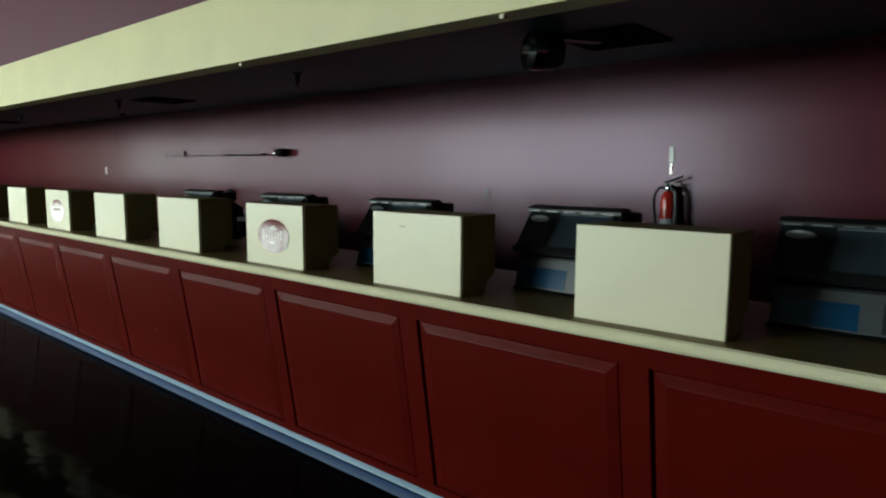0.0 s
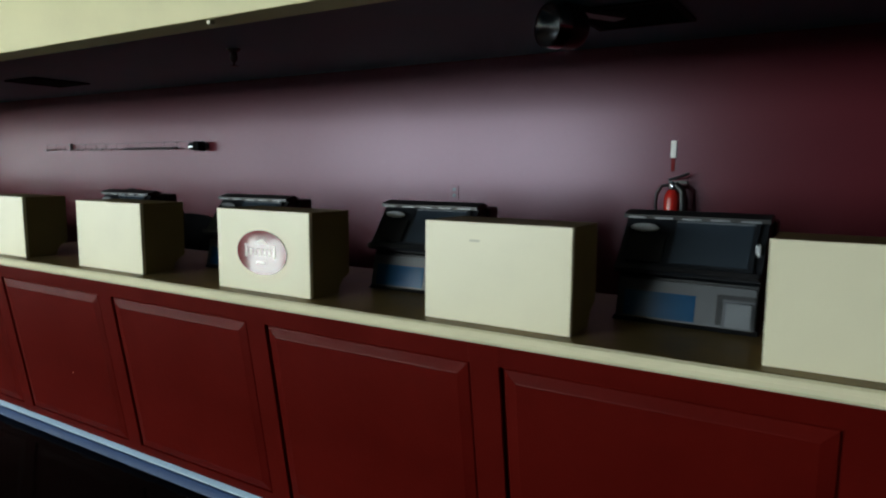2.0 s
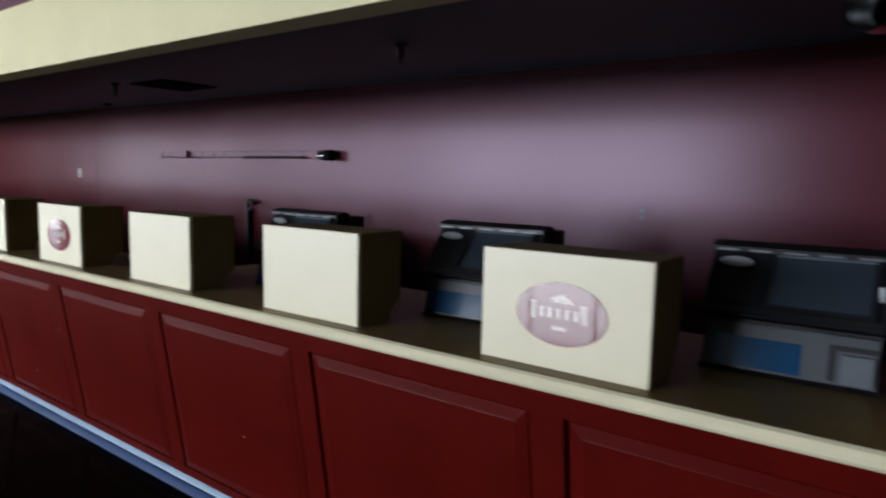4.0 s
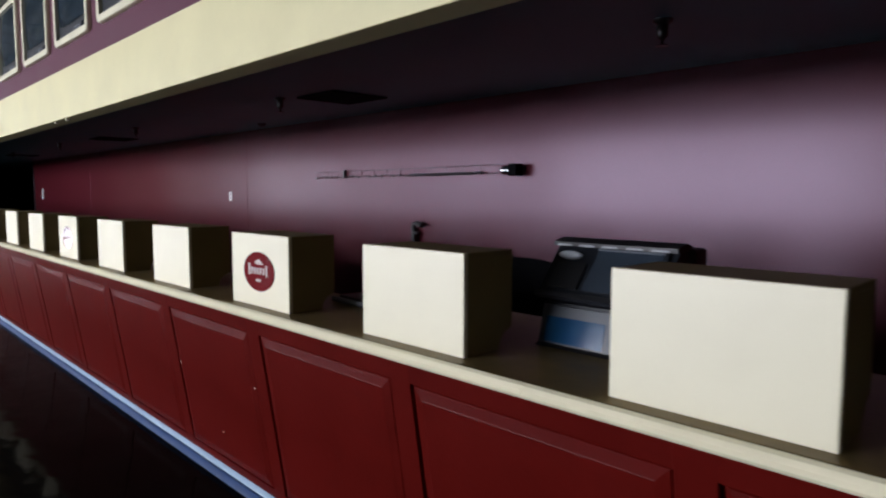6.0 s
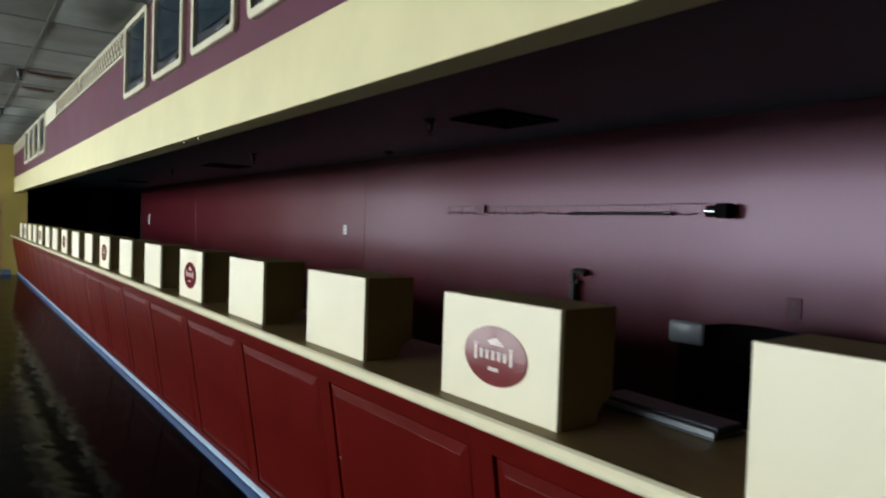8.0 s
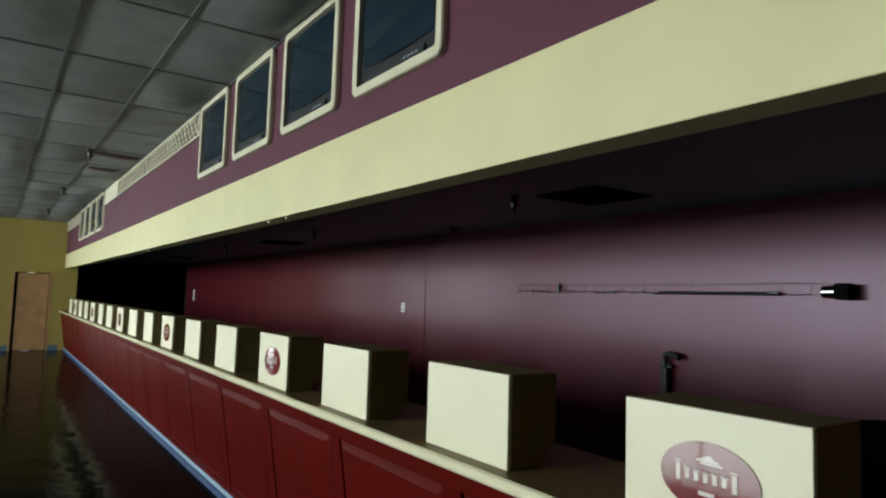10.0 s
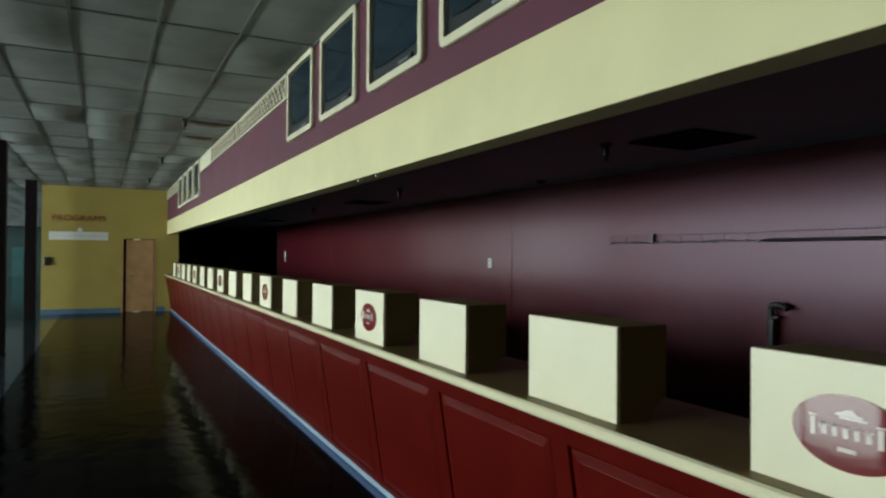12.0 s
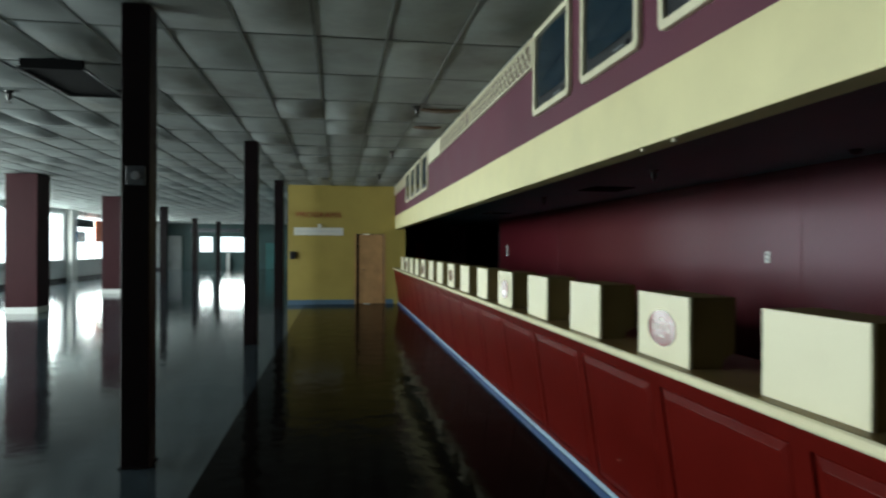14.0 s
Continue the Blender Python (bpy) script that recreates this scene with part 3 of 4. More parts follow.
# ---- betting terminals ----
def terminal():
    e = thing("betting_terminal", "switched-off charcoal betting terminal with a tilted screen, on the counter", "terminal", group="terminals between the divider boxes")
    W = 0.46
    bm = bmesh.new()
    prism(bm, [(0.02, 0.012), (0.05, 0.150), (0.10, 0.165), (0.30, 0.165), (0.32, 0.012)], 0.006, W - 0.006)
    part("base", bm, DARK_PL, e)
    bm = bmesh.new()
    prism(bm, [(0.0, 0.0), (0.02, 0.012), (0.325, 0.012), (0.33, 0.0)], 0.0, W)
    part("foot_plate", bm, BLACK, e)
    bm = bmesh.new()
    prism(bm, [(0.004, 0.014), (0.033, 0.142), (0.041, 0.142), (0.018, 0.014)], 0.012, W - 0.012)
    f = part("front_panel", bm, GREY_PL, e, "grey lower front panel")
    bm = bmesh.new()
    prism(bm, [(0.0035, 0.020), (0.0230, 0.105), (0.031, 0.105), (0.012, 0.020)], 0.035, 0.270)
    part("display_window", bm, BLUE_SCREEN, f, "glossy blue display window")
    bm = bmesh.new()
    prism(bm, [(0.004, 0.022), (0.0245, 0.118), (0.031, 0.118), (0.012, 0.022)], 0.335, 0.352)
    prism(bm, [(0.0225, 0.104), (0.0255, 0.118), (0.031, 0.118), (0.028, 0.104)], 0.352, 0.45)
    part("slot_frame", bm, DARK_PL, f)
    bm = bmesh.new()
    prism(bm, [(-0.004, 0.020), (0.012, 0.095), (0.031, 0.100), (0.012, 0.020)], 0.365, 0.44)
    part("ticket_slot", bm, SLOT_GREY, f, "pale ticket slot cover")
    # tilted head
    bm = bmesh.new()
    prism(bm, [(0.012, 0.166), (0.010, 0.180), (0.140, 0.346), (0.165, 0.353), (0.35, 0.240), (0.36, 0.166)], 0.0, W)
    part("head", bm, DARK_PL, e)
    s, c = 0.166, 0.13
    ln = math.hypot(s, c)

    def on_face(a0, a1, d0, d1):
        """A section lying on the sloped face, from a0 to a1 along it, d0 to d1 out of it."""
        ny, nz = -s / ln, c / ln
        pt = lambda a, d: (0.010 + c * a / ln + ny * d, 0.180 + s * a / ln + nz * d)
        return [pt(a0, d0), pt(a1, d0), pt(a1, d1), pt(a0, d1)]

    bez = part("bezel", prism(bmesh.new(), on_face(0.012, 0.200, 0.0, 0.012), 0.165, 0.435), DARK_PL, e)
    part("screen", prism(bmesh.new(), on_face(0.026, 0.188, 0.0125, 0.0145), 0.180, 0.420), SCREEN, bez, "dark glass screen")
    part("screen_rim", prism(bmesh.new(), on_face(0.186, 0.192, 0.0125, 0.017), 0.178, 0.422), SLOT_GREY, bez, "thin bright rim over the screen")
    part("keypad", prism(bmesh.new(), on_face(0.030, 0.135, 0.0, 0.008), 0.030, 0.150), BLACK, e)
    part("lip", prism(bmesh.new(), on_face(-0.012, 0.006, 0.0, 0.020), 0.004, W - 0.004), BLACK, e)
    bm = bmesh.new()
    bmesh.ops.create_uvsphere(bm, u_segments=16, v_segments=8, radius=1.0, matrix=Matrix.Translation((0.070, 0.106, 0.313)) @ Matrix.Diagonal((0.050, 0.016, 0.016, 1)))
    part("indicator_lamp", bm, PAPER, e, "pale oval indicator lamp", True)
    part("latch", boxm(0.434, 0.448, 0.055, 0.080, 0.240, 0.282, 0.003), PAPER, e, "pale latch")
    bar = part("top_bar", prism(bmesh.new(), [(0.112, 0.344), (0.110, 0.358), (0.170, 0.372), (0.205, 0.360), (0.170, 0.343)], -0.006, W + 0.006), BLACK, e)
    for k in range(5):
        part("bar_insert", boxm(0.01 + k * 0.092, 0.07 + k * 0.092, 0.1075, 0.115, 0.3445, 0.351), SLOT_GREY, bar, "silver insert")
    part("hinge_block", boxm(W - 0.075, W + 0.012, 0.206, 0.300, 0.290, 0.352, 0.012, 2), BLACK, e)
    return e


term = None
for i in range(0, 4):
    m = pose(-PITCH * i - 0.505, 0.328, TOP + 0.001, 0, 0, (-2, 1, 2, -1)[i])
    if term is None:
        term = terminal()
        term.matrix_basis = m
    else:
        copy_thing(term, m)
copy_thing(term, pose(0.562, 0.328, TOP + 0.001, 0, 0, 1))

# empty station: metal tray left on the top, dark bin and cables at the next ones
e = thing("metal_tray", "flat grey metal tray lying on the counter", "tray", pose(-4.98, 0.34, TOP + 0.001, 0, 0, -4))
part("plate", boxm(0, 0.46, 0, 0.15, 0, 0.008, 0.002), GREY_PL, e)
part("rim", boxm(0, 0.46, 0, 0.012, 0.008, 0.024, 0.002), SILVER, e)
part("lid", boxm(0.02, 0.45, 0.03, 0.145, 0.0085, 0.030, 0.003), GREY_PL, e)
for x, y, s in ((-6.62, 0.32, 1.0), (-7.70, 0.34, 0.9), (-8.75, 0.31, 1.0)):
    bm = bmesh.new()
    rnd = random.Random(int(-x * 10))
    for k in range(3):
        a = rnd.uniform(0, 6)
        tube(bm, [(0.07 * s * math.cos(a + u * 0.5), 0.06 * s * math.sin(a + u * 0.5), 0.012 + 0.010 * k + 0.012 * (u % 3)) for u in range(14)], 0.007, 6)
    tagged(part("cable_coil", bm, BLACK, None, smooth=True, at=pose(x, y, TOP + 0.001)), "coil of loose black cable lying on the counter", "cable", "cable coils on the counter")
    bm = lathe(bmesh.new(), [(0.055 * s, 0), (0.075 * s, 0.01), (0.085 * s, 0.07), (0.08 * s, 0.10), (0.05 * s, 0.115)], 20)
    tagged(part("black_bowl", bm, BLACK_FABRIC, None, smooth=True, at=pose(x - 0.14, y + 0.03, TOP + 0.001)), "small black rounded holder on the counter", "holder", "black holders on the counter")


# ---- televisions in the bulkhead ----
def television():
    e = thing("wall_television", "switched-off tube television in a cream frame, high on the purple wall", "television", group="televisions above the counter")
    W, H, fw = 0.86, 0.700, 0.050
    bm = bmesh.new()
    outer, inner = [], []
    for (cx, cz, a0) in ((W - 0.05, 0.05, -90), (W - 0.05, H - 0.05, 0), (0.05, H - 0.05, 90), (0.05, 0.05, 180)):
        for k in range(5):
            a = radians(a0 + 22.5 * k)
            outer.append((cx + 0.05 * math.cos(a), cz + 0.05 * math.sin(a)))
            icx, icz = min(max(cx, fw + 0.02), W - fw - 0.02), min(max(cz, fw + 0.02), H - fw - 0.02)
            inner.append((icx + 0.02 * math.cos(a), icz + 0.02 * math.sin(a)))
    n = len(outer)
    loops = []
    for pts, y in ((outer, 0.0), (outer, -0.026), ([(W / 2 + (x - W / 2) * 0.988, H / 2 + (z - H / 2) * 0.988) for x, z in outer], -0.034), (inner, -0.032), (inner, 0.0)):
        loops.append([bm.verts.new((x, y, z)) for x, z in pts])
    for a, b in zip(loops, loops[1:]):
        for k in range(n):
            bm.faces.new((a[k], a[(k + 1) % n], b[(k + 1) % n], b[k]))
    part("frame", bm, CREAM_TRIM, e, "cream rounded frame")
    tv = part("casing", boxm(fw - 0.01, W - fw + 0.01, -0.006, -0.001, fw - 0.01, H - fw + 0.01), TV_GREY, e)
    bm = bmesh.new()
    nx, nz = 12, 10
    grid = []
    for i in range(nx + 1):
        for j in range(nz + 1):
            u, v = i / nx * 2 - 1, j / nz * 2 - 1
            u2, v2 = u * math.sqrt(1 - 0.10 * v * v), v * math.sqrt(1 - 0.10 * u * u)
            grid.append(bm.verts.new((W / 2 + u2 * 0.345, -0.0075 - 0.022 * (1 - 0.5 * u * u - 0.5 * v * v), H / 2 + 0.033 + v2 * 0.250)))
    for i in range(nx):
        for j in range(nz):
            q = i * (nz + 1) + j
            bm.faces.new((grid[q], grid[q + 1], grid[q + nz + 2], grid[q + nz + 1]))
    part("screen", bm, TV_GLASS, tv, "bulging dark glass screen", True)
    part("control_strip", boxm(0.16, W - 0.16, -0.020, -0.006, fw + 0.008, fw + 0.050, 0.004), TV_GREY, tv)
    for k in range(4):
        part("button", boxm(0.52 + k * 0.035, 0.542 + k * 0.035, -0.023, -0.0195, fw + 0.022, fw + 0.034), SILVER, tv)
    return e


tv = None
for x in (-7.19, -8.266, -9.356, -10.445, -18.0, -19.02, -20.03, -21.04):
    m = pose(x, -0.001, 2.725)
    if tv is None:
        tv = television()
        tv.matrix_basis = m
    else:
        copy_thing(tv, m)


# ---- lattice along the top of the purple wall ----
def lattice(x0, x1, label):
    e = thing("lattice_panel", label, "lattice", group="lattice panels under the ceiling")
    z0, z1 = 3.15, 3.420
    part("bottom_rail", boxm(x0, x1, -0.030, -0.001, z0 + 0.010, z0 + 0.03, 0.002), CREAM_TRIM, e)
    part("top_rail", boxm(x0, x1, -0.030, -0.001, z1 - 0.03, z1 - 0.010, 0.002), CREAM_TRIM, e)
    for x in (x0, x1 - 0.03):
        part("end_stile", boxm(x, x + 0.03, -0.0295, -0.0015, z0 + 0.03, z1 - 0.03), CREAM_TRIM, e)
    hgt = z1 - z0 - 0.06
    for s, y in ((1, -0.012), (-1, -0.022)):
        me = None
        x = x0 + 0.03
        while x + hgt < x1 - 0.02:
            if me is None:
                bm = bmesh.new()
                w = 0.034
                a, b = (0, hgt) if s > 0 else (hgt, 0)
                lo = [(a, -0.005, 0), (a + w, -0.005, 0), (a + w, 0.004, 0), (a, 0.004, 0)]
                hi = [(b, -0.005, hgt), (b + w, -0.005, hgt), (b + w, 0.004, hgt), (b, 0.004, hgt)]
                va, vb = [bm.verts.new(p) for p in lo], [bm.verts.new(p) for p in hi]
                bm.faces.new(va), bm.faces.new(vb)
                for k in range(4):
                    bm.faces.new((va[k], va[(k + 1) % 4], vb[(k + 1) % 4], vb[k]))
                o = part("slat", bm, CREAM_TRIM, e, at=pose(x, y, z0 + 0.03))
                me = o.data
            else:
                o = new("slat", me)
                o.parent, o.matrix_basis = e, pose(x, y, z0 + 0.03)
            x += 0.140
    return e


lattice(-13.19, -10.50, "cream wooden lattice panel at the top of the purple wall")
lattice(-15.56, -13.21, "cream wooden lattice panel at the top of the purple wall")
lattice(-24.25, -21.15, "cream wooden lattice panel beyond the televisions")
tagged(part("cream_board", boxm(-17.0, -15.58, -0.028, -0.001, 3.15, 3.420, 0.003), CREAM_TRIM), "plain cream board at the top of the purple wall", "board")


# ---- fittings under the soffit ----
def soffit_vent():
    e = thing("ceiling_vent", "square black air vent in the grey soffit", "vent", group="vents along the soffit")
    # Near-black sheet painted in for the dark opening behind the slats.
    part("backing", boxm(-0.27, 0.27, -0.27, 0.27, -0.004, -0.001), HOLE, e)
    bm = bmesh.new()
    for a in ((-0.305, 0.305, -0.305, -0.272), (-0.305, 0.305, 0.272, 0.305), (-0.305, -0.272, -0.272, 0.272), (0.272, 0.305, -0.272, 0.272)):
        box(bm, *a, -0.016, -0.001)
    part("frame", bm, HOLE, e)
    for k in range(9):
        bm = bmesh.new()
        prism(bm, [(-0.002, -0.004), (0.002, -0.004), (0.022, -0.014), (0.018, -0.014)], -0.27, 0.27)
        part("slat", bm, HOLE, e, at=pose(0, -0.25 + 0.055 * k, 0))
    return e


vent = None
for x in (-1.0, -7.50, -14.10, -20.80):
    m = pose(x, 2.18, SOFF_Z - 0.001)
    if vent is None:
        vent = soffit_vent()
        vent.matrix_basis = m
    else:
        copy_thing(vent, m)


def sprinkler():
    e = thing("sprinkler_head", "black pendent sprinkler head under the soffit", "sprinkler", group="sprinklers along the soffit")
    part("escutcheon", lathe(bmesh.new(), [(0.055, -0.001), (0.052, -0.012), (0.030, -0.030)], 16), BLACK_METAL, e, smooth=True)
    part("body", lathe(bmesh.new(), [(0.028, -0.030), (0.030, -0.085), (0.014, -0.105)], 12), BLACK_METAL, e, smooth=True)
    part("deflector", lathe(bmesh.new(), [(0.009, -0.105), (0.009, -0.130), (0.034, -0.133), (0.034, -0.138)], 14), BLACK_METAL, e)
    return e


sp = None
for k in range(5):
    m = pose(-4.04 - 3.92 * k, 1.79, SOFF_Z)
    if sp is None:
        sp = sprinkler()
        sp.matrix_basis = m
    else:
        copy_thing(sp, m)
det = part("smoke_detector", lathe(bmesh.new(), [(0.055, -0.001), (0.055, -0.02), (0.035, -0.04), (0.02, -0.045)], 18), BLACK, smooth=True, at=pose(-10.18, 2.79, SOFF_Z))
tagged(det, "small dark round detector on the soffit", "detector")

# cylinder spotlight hung from the soffit
e = thing("spotlight", "black cylinder spotlight hung under the soffit", "spotlight", pose(-1.27, 1.76, 2.372, 0, 0, 60))
bm = bmesh.new()
rim = [(-0.12, 0.118), (0.06, 0.118), (0.10, 0.10), (0.10, 0.01)]
rings = []
for x, r in [(-0.06, 0.105), (-0.12, 0.112)] + rim:
    rings.append([bm.verts.new((x, r * math.cos(2 * math.pi * k / 28), r * math.sin(2 * math.pi * k / 28))) for k in range(28)])
for a, b in zip(rings, rings[1:]):
    for k in range(28):
        bm.faces.new((a[k], a[(k + 1) % 28], b[(k + 1) % 28], b[k]))
bm.faces.new(rings[-1])
part("housing", bm, BLACK_METAL, e, smooth=True)
part("reflector", cyl(bmesh.new(), 0.111, 0.06, 0.14, Matrix.Translation((-0.049, 0, 0)) @ pose(0, 0, 0, 0, 90, 0), 28, False), CHROME, e, "chrome reflector cone", True)
part("rim_ring", cyl(bmesh.new(), 0.1215, 0.1215, 0.085, Matrix.Translation((-0.08, 0, 0)) @ pose(0, 0, 0, 0, 90, 0), 32, False), GLOSS_LIT, e, "glossy rim ring, its highlight put in as bright metal", True)
part("arm", tube(bmesh.new(), [(0.02, 0, 0.10), (0.02, 0, 0.124)], 0.018, 10), BLACK_METAL, e)
part("track_box", boxm(-0.04, 0.42, -0.05, 0.05, 0.085, 0.124, 0.004), BLACK_METAL, e)

# small white clips under the cream band
for x in (-0.35, -2.15, -8.18, -8.52, -12.9):
    tagged(part("band_clip", boxm(x - 0.012, x + 0.012, 0.004, 0.03, 2.160, 2.1785, 0.003), CREAM_TRIM), "small white clip under the cream band", "clip", "clips under the band")


# ---- on the maroon wall ----
W0 = BACK - 0.001
e = thing("fire_extinguisher", "red fire extinguisher with black hose hung on the maroon wall", "extinguisher", pose(-0.91, BACK - 0.10, 1.06))
part("tank", lathe(bmesh.new(), [(0.046, 0.0), (0.054, 0.012), (0.056, 0.03), (0.056, 0.30), (0.050, 0.335), (0.032, 0.360), (0.022, 0.368)], 24), RED_TANK, e, smooth=True)
part("tank_label", lathe(bmesh.new(), [(0.0572, 0.05), (0.0572, 0.15)], 24), PAPER, e, "pale label band")
part("valve", lathe(bmesh.new(), [(0.022, 0.368), (0.026, 0.375), (0.024, 0.41), (0.014, 0.43)], 14), CHROME, e, "chrome valve", True)
bm = bmesh.new()
prism(bm, [(-0.012, 0.415), (0.012, 0.415), (0.012, 0.432), (-0.012, 0.432)], -0.03, 0.105)
part("carry_handle", bm, BLACK, e)
part("lever", tube(bmesh.new(), [(-0.03, 0, 0.438), (0.05, 0, 0.462), (0.11, 0, 0.488)], 0.010), BLACK, e, smooth=True)
part("hose", tube(bmesh.new(), [(-0.02, -0.01, 0.40), (-0.07, -0.02, 0.395), (-0.105, -0.02, 0.34), (-0.11, -0.02, 0.25), (-0.095, -0.02, 0.16), (-0.08, -0.02, 0.08)], 0.011), BLACK, e, smooth=True)
part("discharge_horn", tube(bmesh.new(), [(0.025, -0.01, 0.405), (0.075, -0.03, 0.36), (0.082, -0.03, 0.25), (0.078, -0.03, 0.10)], 0.024, 10), BLACK, e, "black discharge horn", True)
part("wall_hook", boxm(-0.02, 0.02, 0.056, 0.099, 0.30, 0.40, 0.003), BLACK_METAL, e)
e = thing("extinguisher_tag", "narrow white and red marker strip on the wall above the extinguisher", "wall marker")
part("plate", boxm(-0.955, -0.915, BACK - 0.010, W0, 1.66, 1.785, 0.003), WHITE, e)
part("stem", boxm(-0.948, -0.922, BACK - 0.008, W0, 1.56, 1.655, 0.002), LOGO_RED, e, "dark red lower stem")

# rail with wires and a dark fixture at its end
e = thing("wall_rail", "thin dark wire rail with a black bar on the maroon wall", "rail")
part("upper_wire", tube(bmesh.new(), [(-9.47, BACK - 0.03, 1.852), (-7.9, BACK - 0.03, 1.848), (-6.25, BACK - 0.03, 1.858)], 0.0022, 6), BLACK_METAL, e)
part("lower_wire", tube(bmesh.new(), [(-9.47 + 0.12 * k, BACK - 0.03, 1.785 + 0.006 * ((k * 7) % 5 - 2)) for k in range(27)], 0.0032, 6), BLACK_METAL, e)
part("bar", tube(bmesh.new(), [(-7.60, BACK - 0.035, 1.782), (-6.56, BACK - 0.035, 1.782)], 0.014, 8), BLACK_METAL, e)
part("bar_tip", tube(bmesh.new(), [(-6.64, BACK - 0.035, 1.783), (-6.57, BACK - 0.035, 1.783)], 0.0165, 10), CHROME, e, "bright metal tip")
for k in range(14):
    x = -9.40 + k * 0.235
    part("hook", tube(bmesh.new(), [(x, W0 - 0.001, 1.85), (x, BACK - 0.03, 1.85), (x + 0.004, BACK - 0.031, 1.782)], 0.002, 5), BLACK_METAL, e)
for k in range(13):
    x = -9.42 + 0.145 * k + 0.03 * ((k * 5) % 3)
    part("cable_clip", boxm(x, x + 0.035, BACK - 0.036, BACK - 0.024, 1.766 + 0.004 * (k % 3), 1.786 + 0.004 * (k % 3), 0.003), BLACK_METAL, e)
part("bracket", boxm(-8.83, -8.80, BACK - 0.035, W0, 1.77, 1.865, 0.002), BLACK_METAL, e)
e = thing("wall_camera", "black camera fixture with a metal front on the maroon wall", "camera", pose(-6.13, BACK - 0.085, 1.80))
part("mount", boxm(-0.02, 0.085, 0.05, 0.084, -0.025, 0.04, 0.006), BLACK, e)
part("housing", boxm(-0.02, 0.075, -0.055, 0.05, -0.055, 0.055, 0.014, 2), BLACK_FABRIC, e)
part("lens_ring", cyl(bmesh.new(), 0.044, 0.048, 0.08, Matrix.Translation((-0.058, -0.012, -0.004)) @ pose(0, 0, 0, 0, 90, 0), 18), GLOSS_LIT, e, "metal lens ring", True)

# black handset on a stand against the wall
e = thing("handset_stand", "black hooked handset stand against the maroon wall", "handset", pose(-7.50, BACK - 0.05, 0.0))
part("post", boxm(-0.045, 0.015, -0.03, 0.049, 0.0, 1.17, 0.01), BLACK, e)
part("neck", tube(bmesh.new(), [(-0.02, 0, 1.15), (-0.03, 0, 1.22), (-0.02, 0, 1.265), (0.03, 0, 1.275), (0.09, -0.005, 1.262), (0.12, -0.01, 1.25)], 0.026, 10), BLACK, e, smooth=True)
part("grip", boxm(0.0, 0.05, -0.02, 0.02, 1.16, 1.19, 0.006), BLACK, e)


def office_chair(m):
    e = thing("office_chair", "black office chair with a highlight painted on its headrest end, behind the counter", "chair", m)
    bm = boxm(-0.26, 0.26, -0.26, 0.24, 0.44, 0.53, 0.035, 3)
    part("seat", bm, BLACK_FABRIC, e, smooth=True)
    bm = bmesh.new()
    cols = []
    for i in range(13):
        u = i / 12 * 2 - 1
        top = 1.10 - 0.10 * abs(u) ** 3
        y = 0.26 - 0.07 * (1 - u * u) * -1
        cols.append([bm.verts.new(p) for p in ((u * 0.42, y, 0.58), (u * 0.44, y + 0.05, top), (u * 0.44, y + 0.11, top - 0.01), (u * 0.42, y + 0.07, 0.58))])
    for a, b in zip(cols, cols[1:]):
        for k in range(4):
            bm.faces.new((a[k], a[(k + 1) % 4], b[(k + 1) % 4], b[k]))
    bm.faces.new(cols[0])
    bm.faces.new(cols[-1][::-1])
    part("backrest", bm, BLACK_FABRIC, e, smooth=True)
    # Silver colour stands for the grey-blue highlight on the shiny end.
    part("headrest_end", boxm(-0.47, -0.25, 0.228, 0.262, 0.96, 1.095, 0.02, 3), SILVER, e, "shiny headrest end, its grey-blue highlight put in the colour", True)
    part("back_stem", boxm(-0.04, 0.04, 0.24, 0.30, 0.46, 0.62, 0.01), BLACK, e)
    part("gas_column", cyl(bmesh.new(), 0.03, 0.03, 0.36, Matrix.Translation((0, 0, 0.27)), 14), BLACK_METAL, e)
    for k in range(5):
        a = 2 * math.pi * k / 5
        leg = part("leg", tube(bmesh.new(), [(0, 0, 0.11), (0.28 * math.cos(a), 0.28 * math.sin(a), 0.075)], 0.02), BLACK, e)
        part("castor", lathe(bmesh.new(), [(0.02, 0.0), (0.028, 0.02), (0.02, 0.06)], 12), BLACK, leg, at=pose(0.28 * math.cos(a), 0.28 * math.sin(a), 0))


office_chair(pose(-5.45, 2.05, 0, 0, 0, 8))


def wall_plate(name, x, z, w, h, material, label, cat, y=None):
    e = thing(name, label, cat, pose(x, (W0 if y is None else y), z))
    p = part("plate", boxm(-w / 2, w / 2, -0.007, 0.0, -h / 2, h / 2, 0.002), material, e)
    for s in (-1, 1):
        part("socket", boxm(-0.016, 0.016, -0.0095, -0.0072, s * h * 0.22 - 0.014, s * h * 0.22 + 0.014, 0.001), BLACK if material is PURPLE else GREY_PL, p)
    return e


wall_plate("light_switch", -11.86, 1.54, 0.09, 0.13, WHITE, "white double switch plate on the maroon wall", "switch")
wall_plate("wall_outlet", -5.63, 1.153, 0.10, 0.14, PURPLE, "purple painted outlet plate on the maroon wall", "outlet")
wall_plate("wall_outlet", -2.80, 1.36, 0.085, 0.12, MAROON_WALL, "purple painted outlet plate on the maroon wall", "outlet")
wall_plate("light_switch", -23.4, 1.57, 0.16, 0.30, HALL_WALL, "grey switch panel on the maroon wall", "switch")
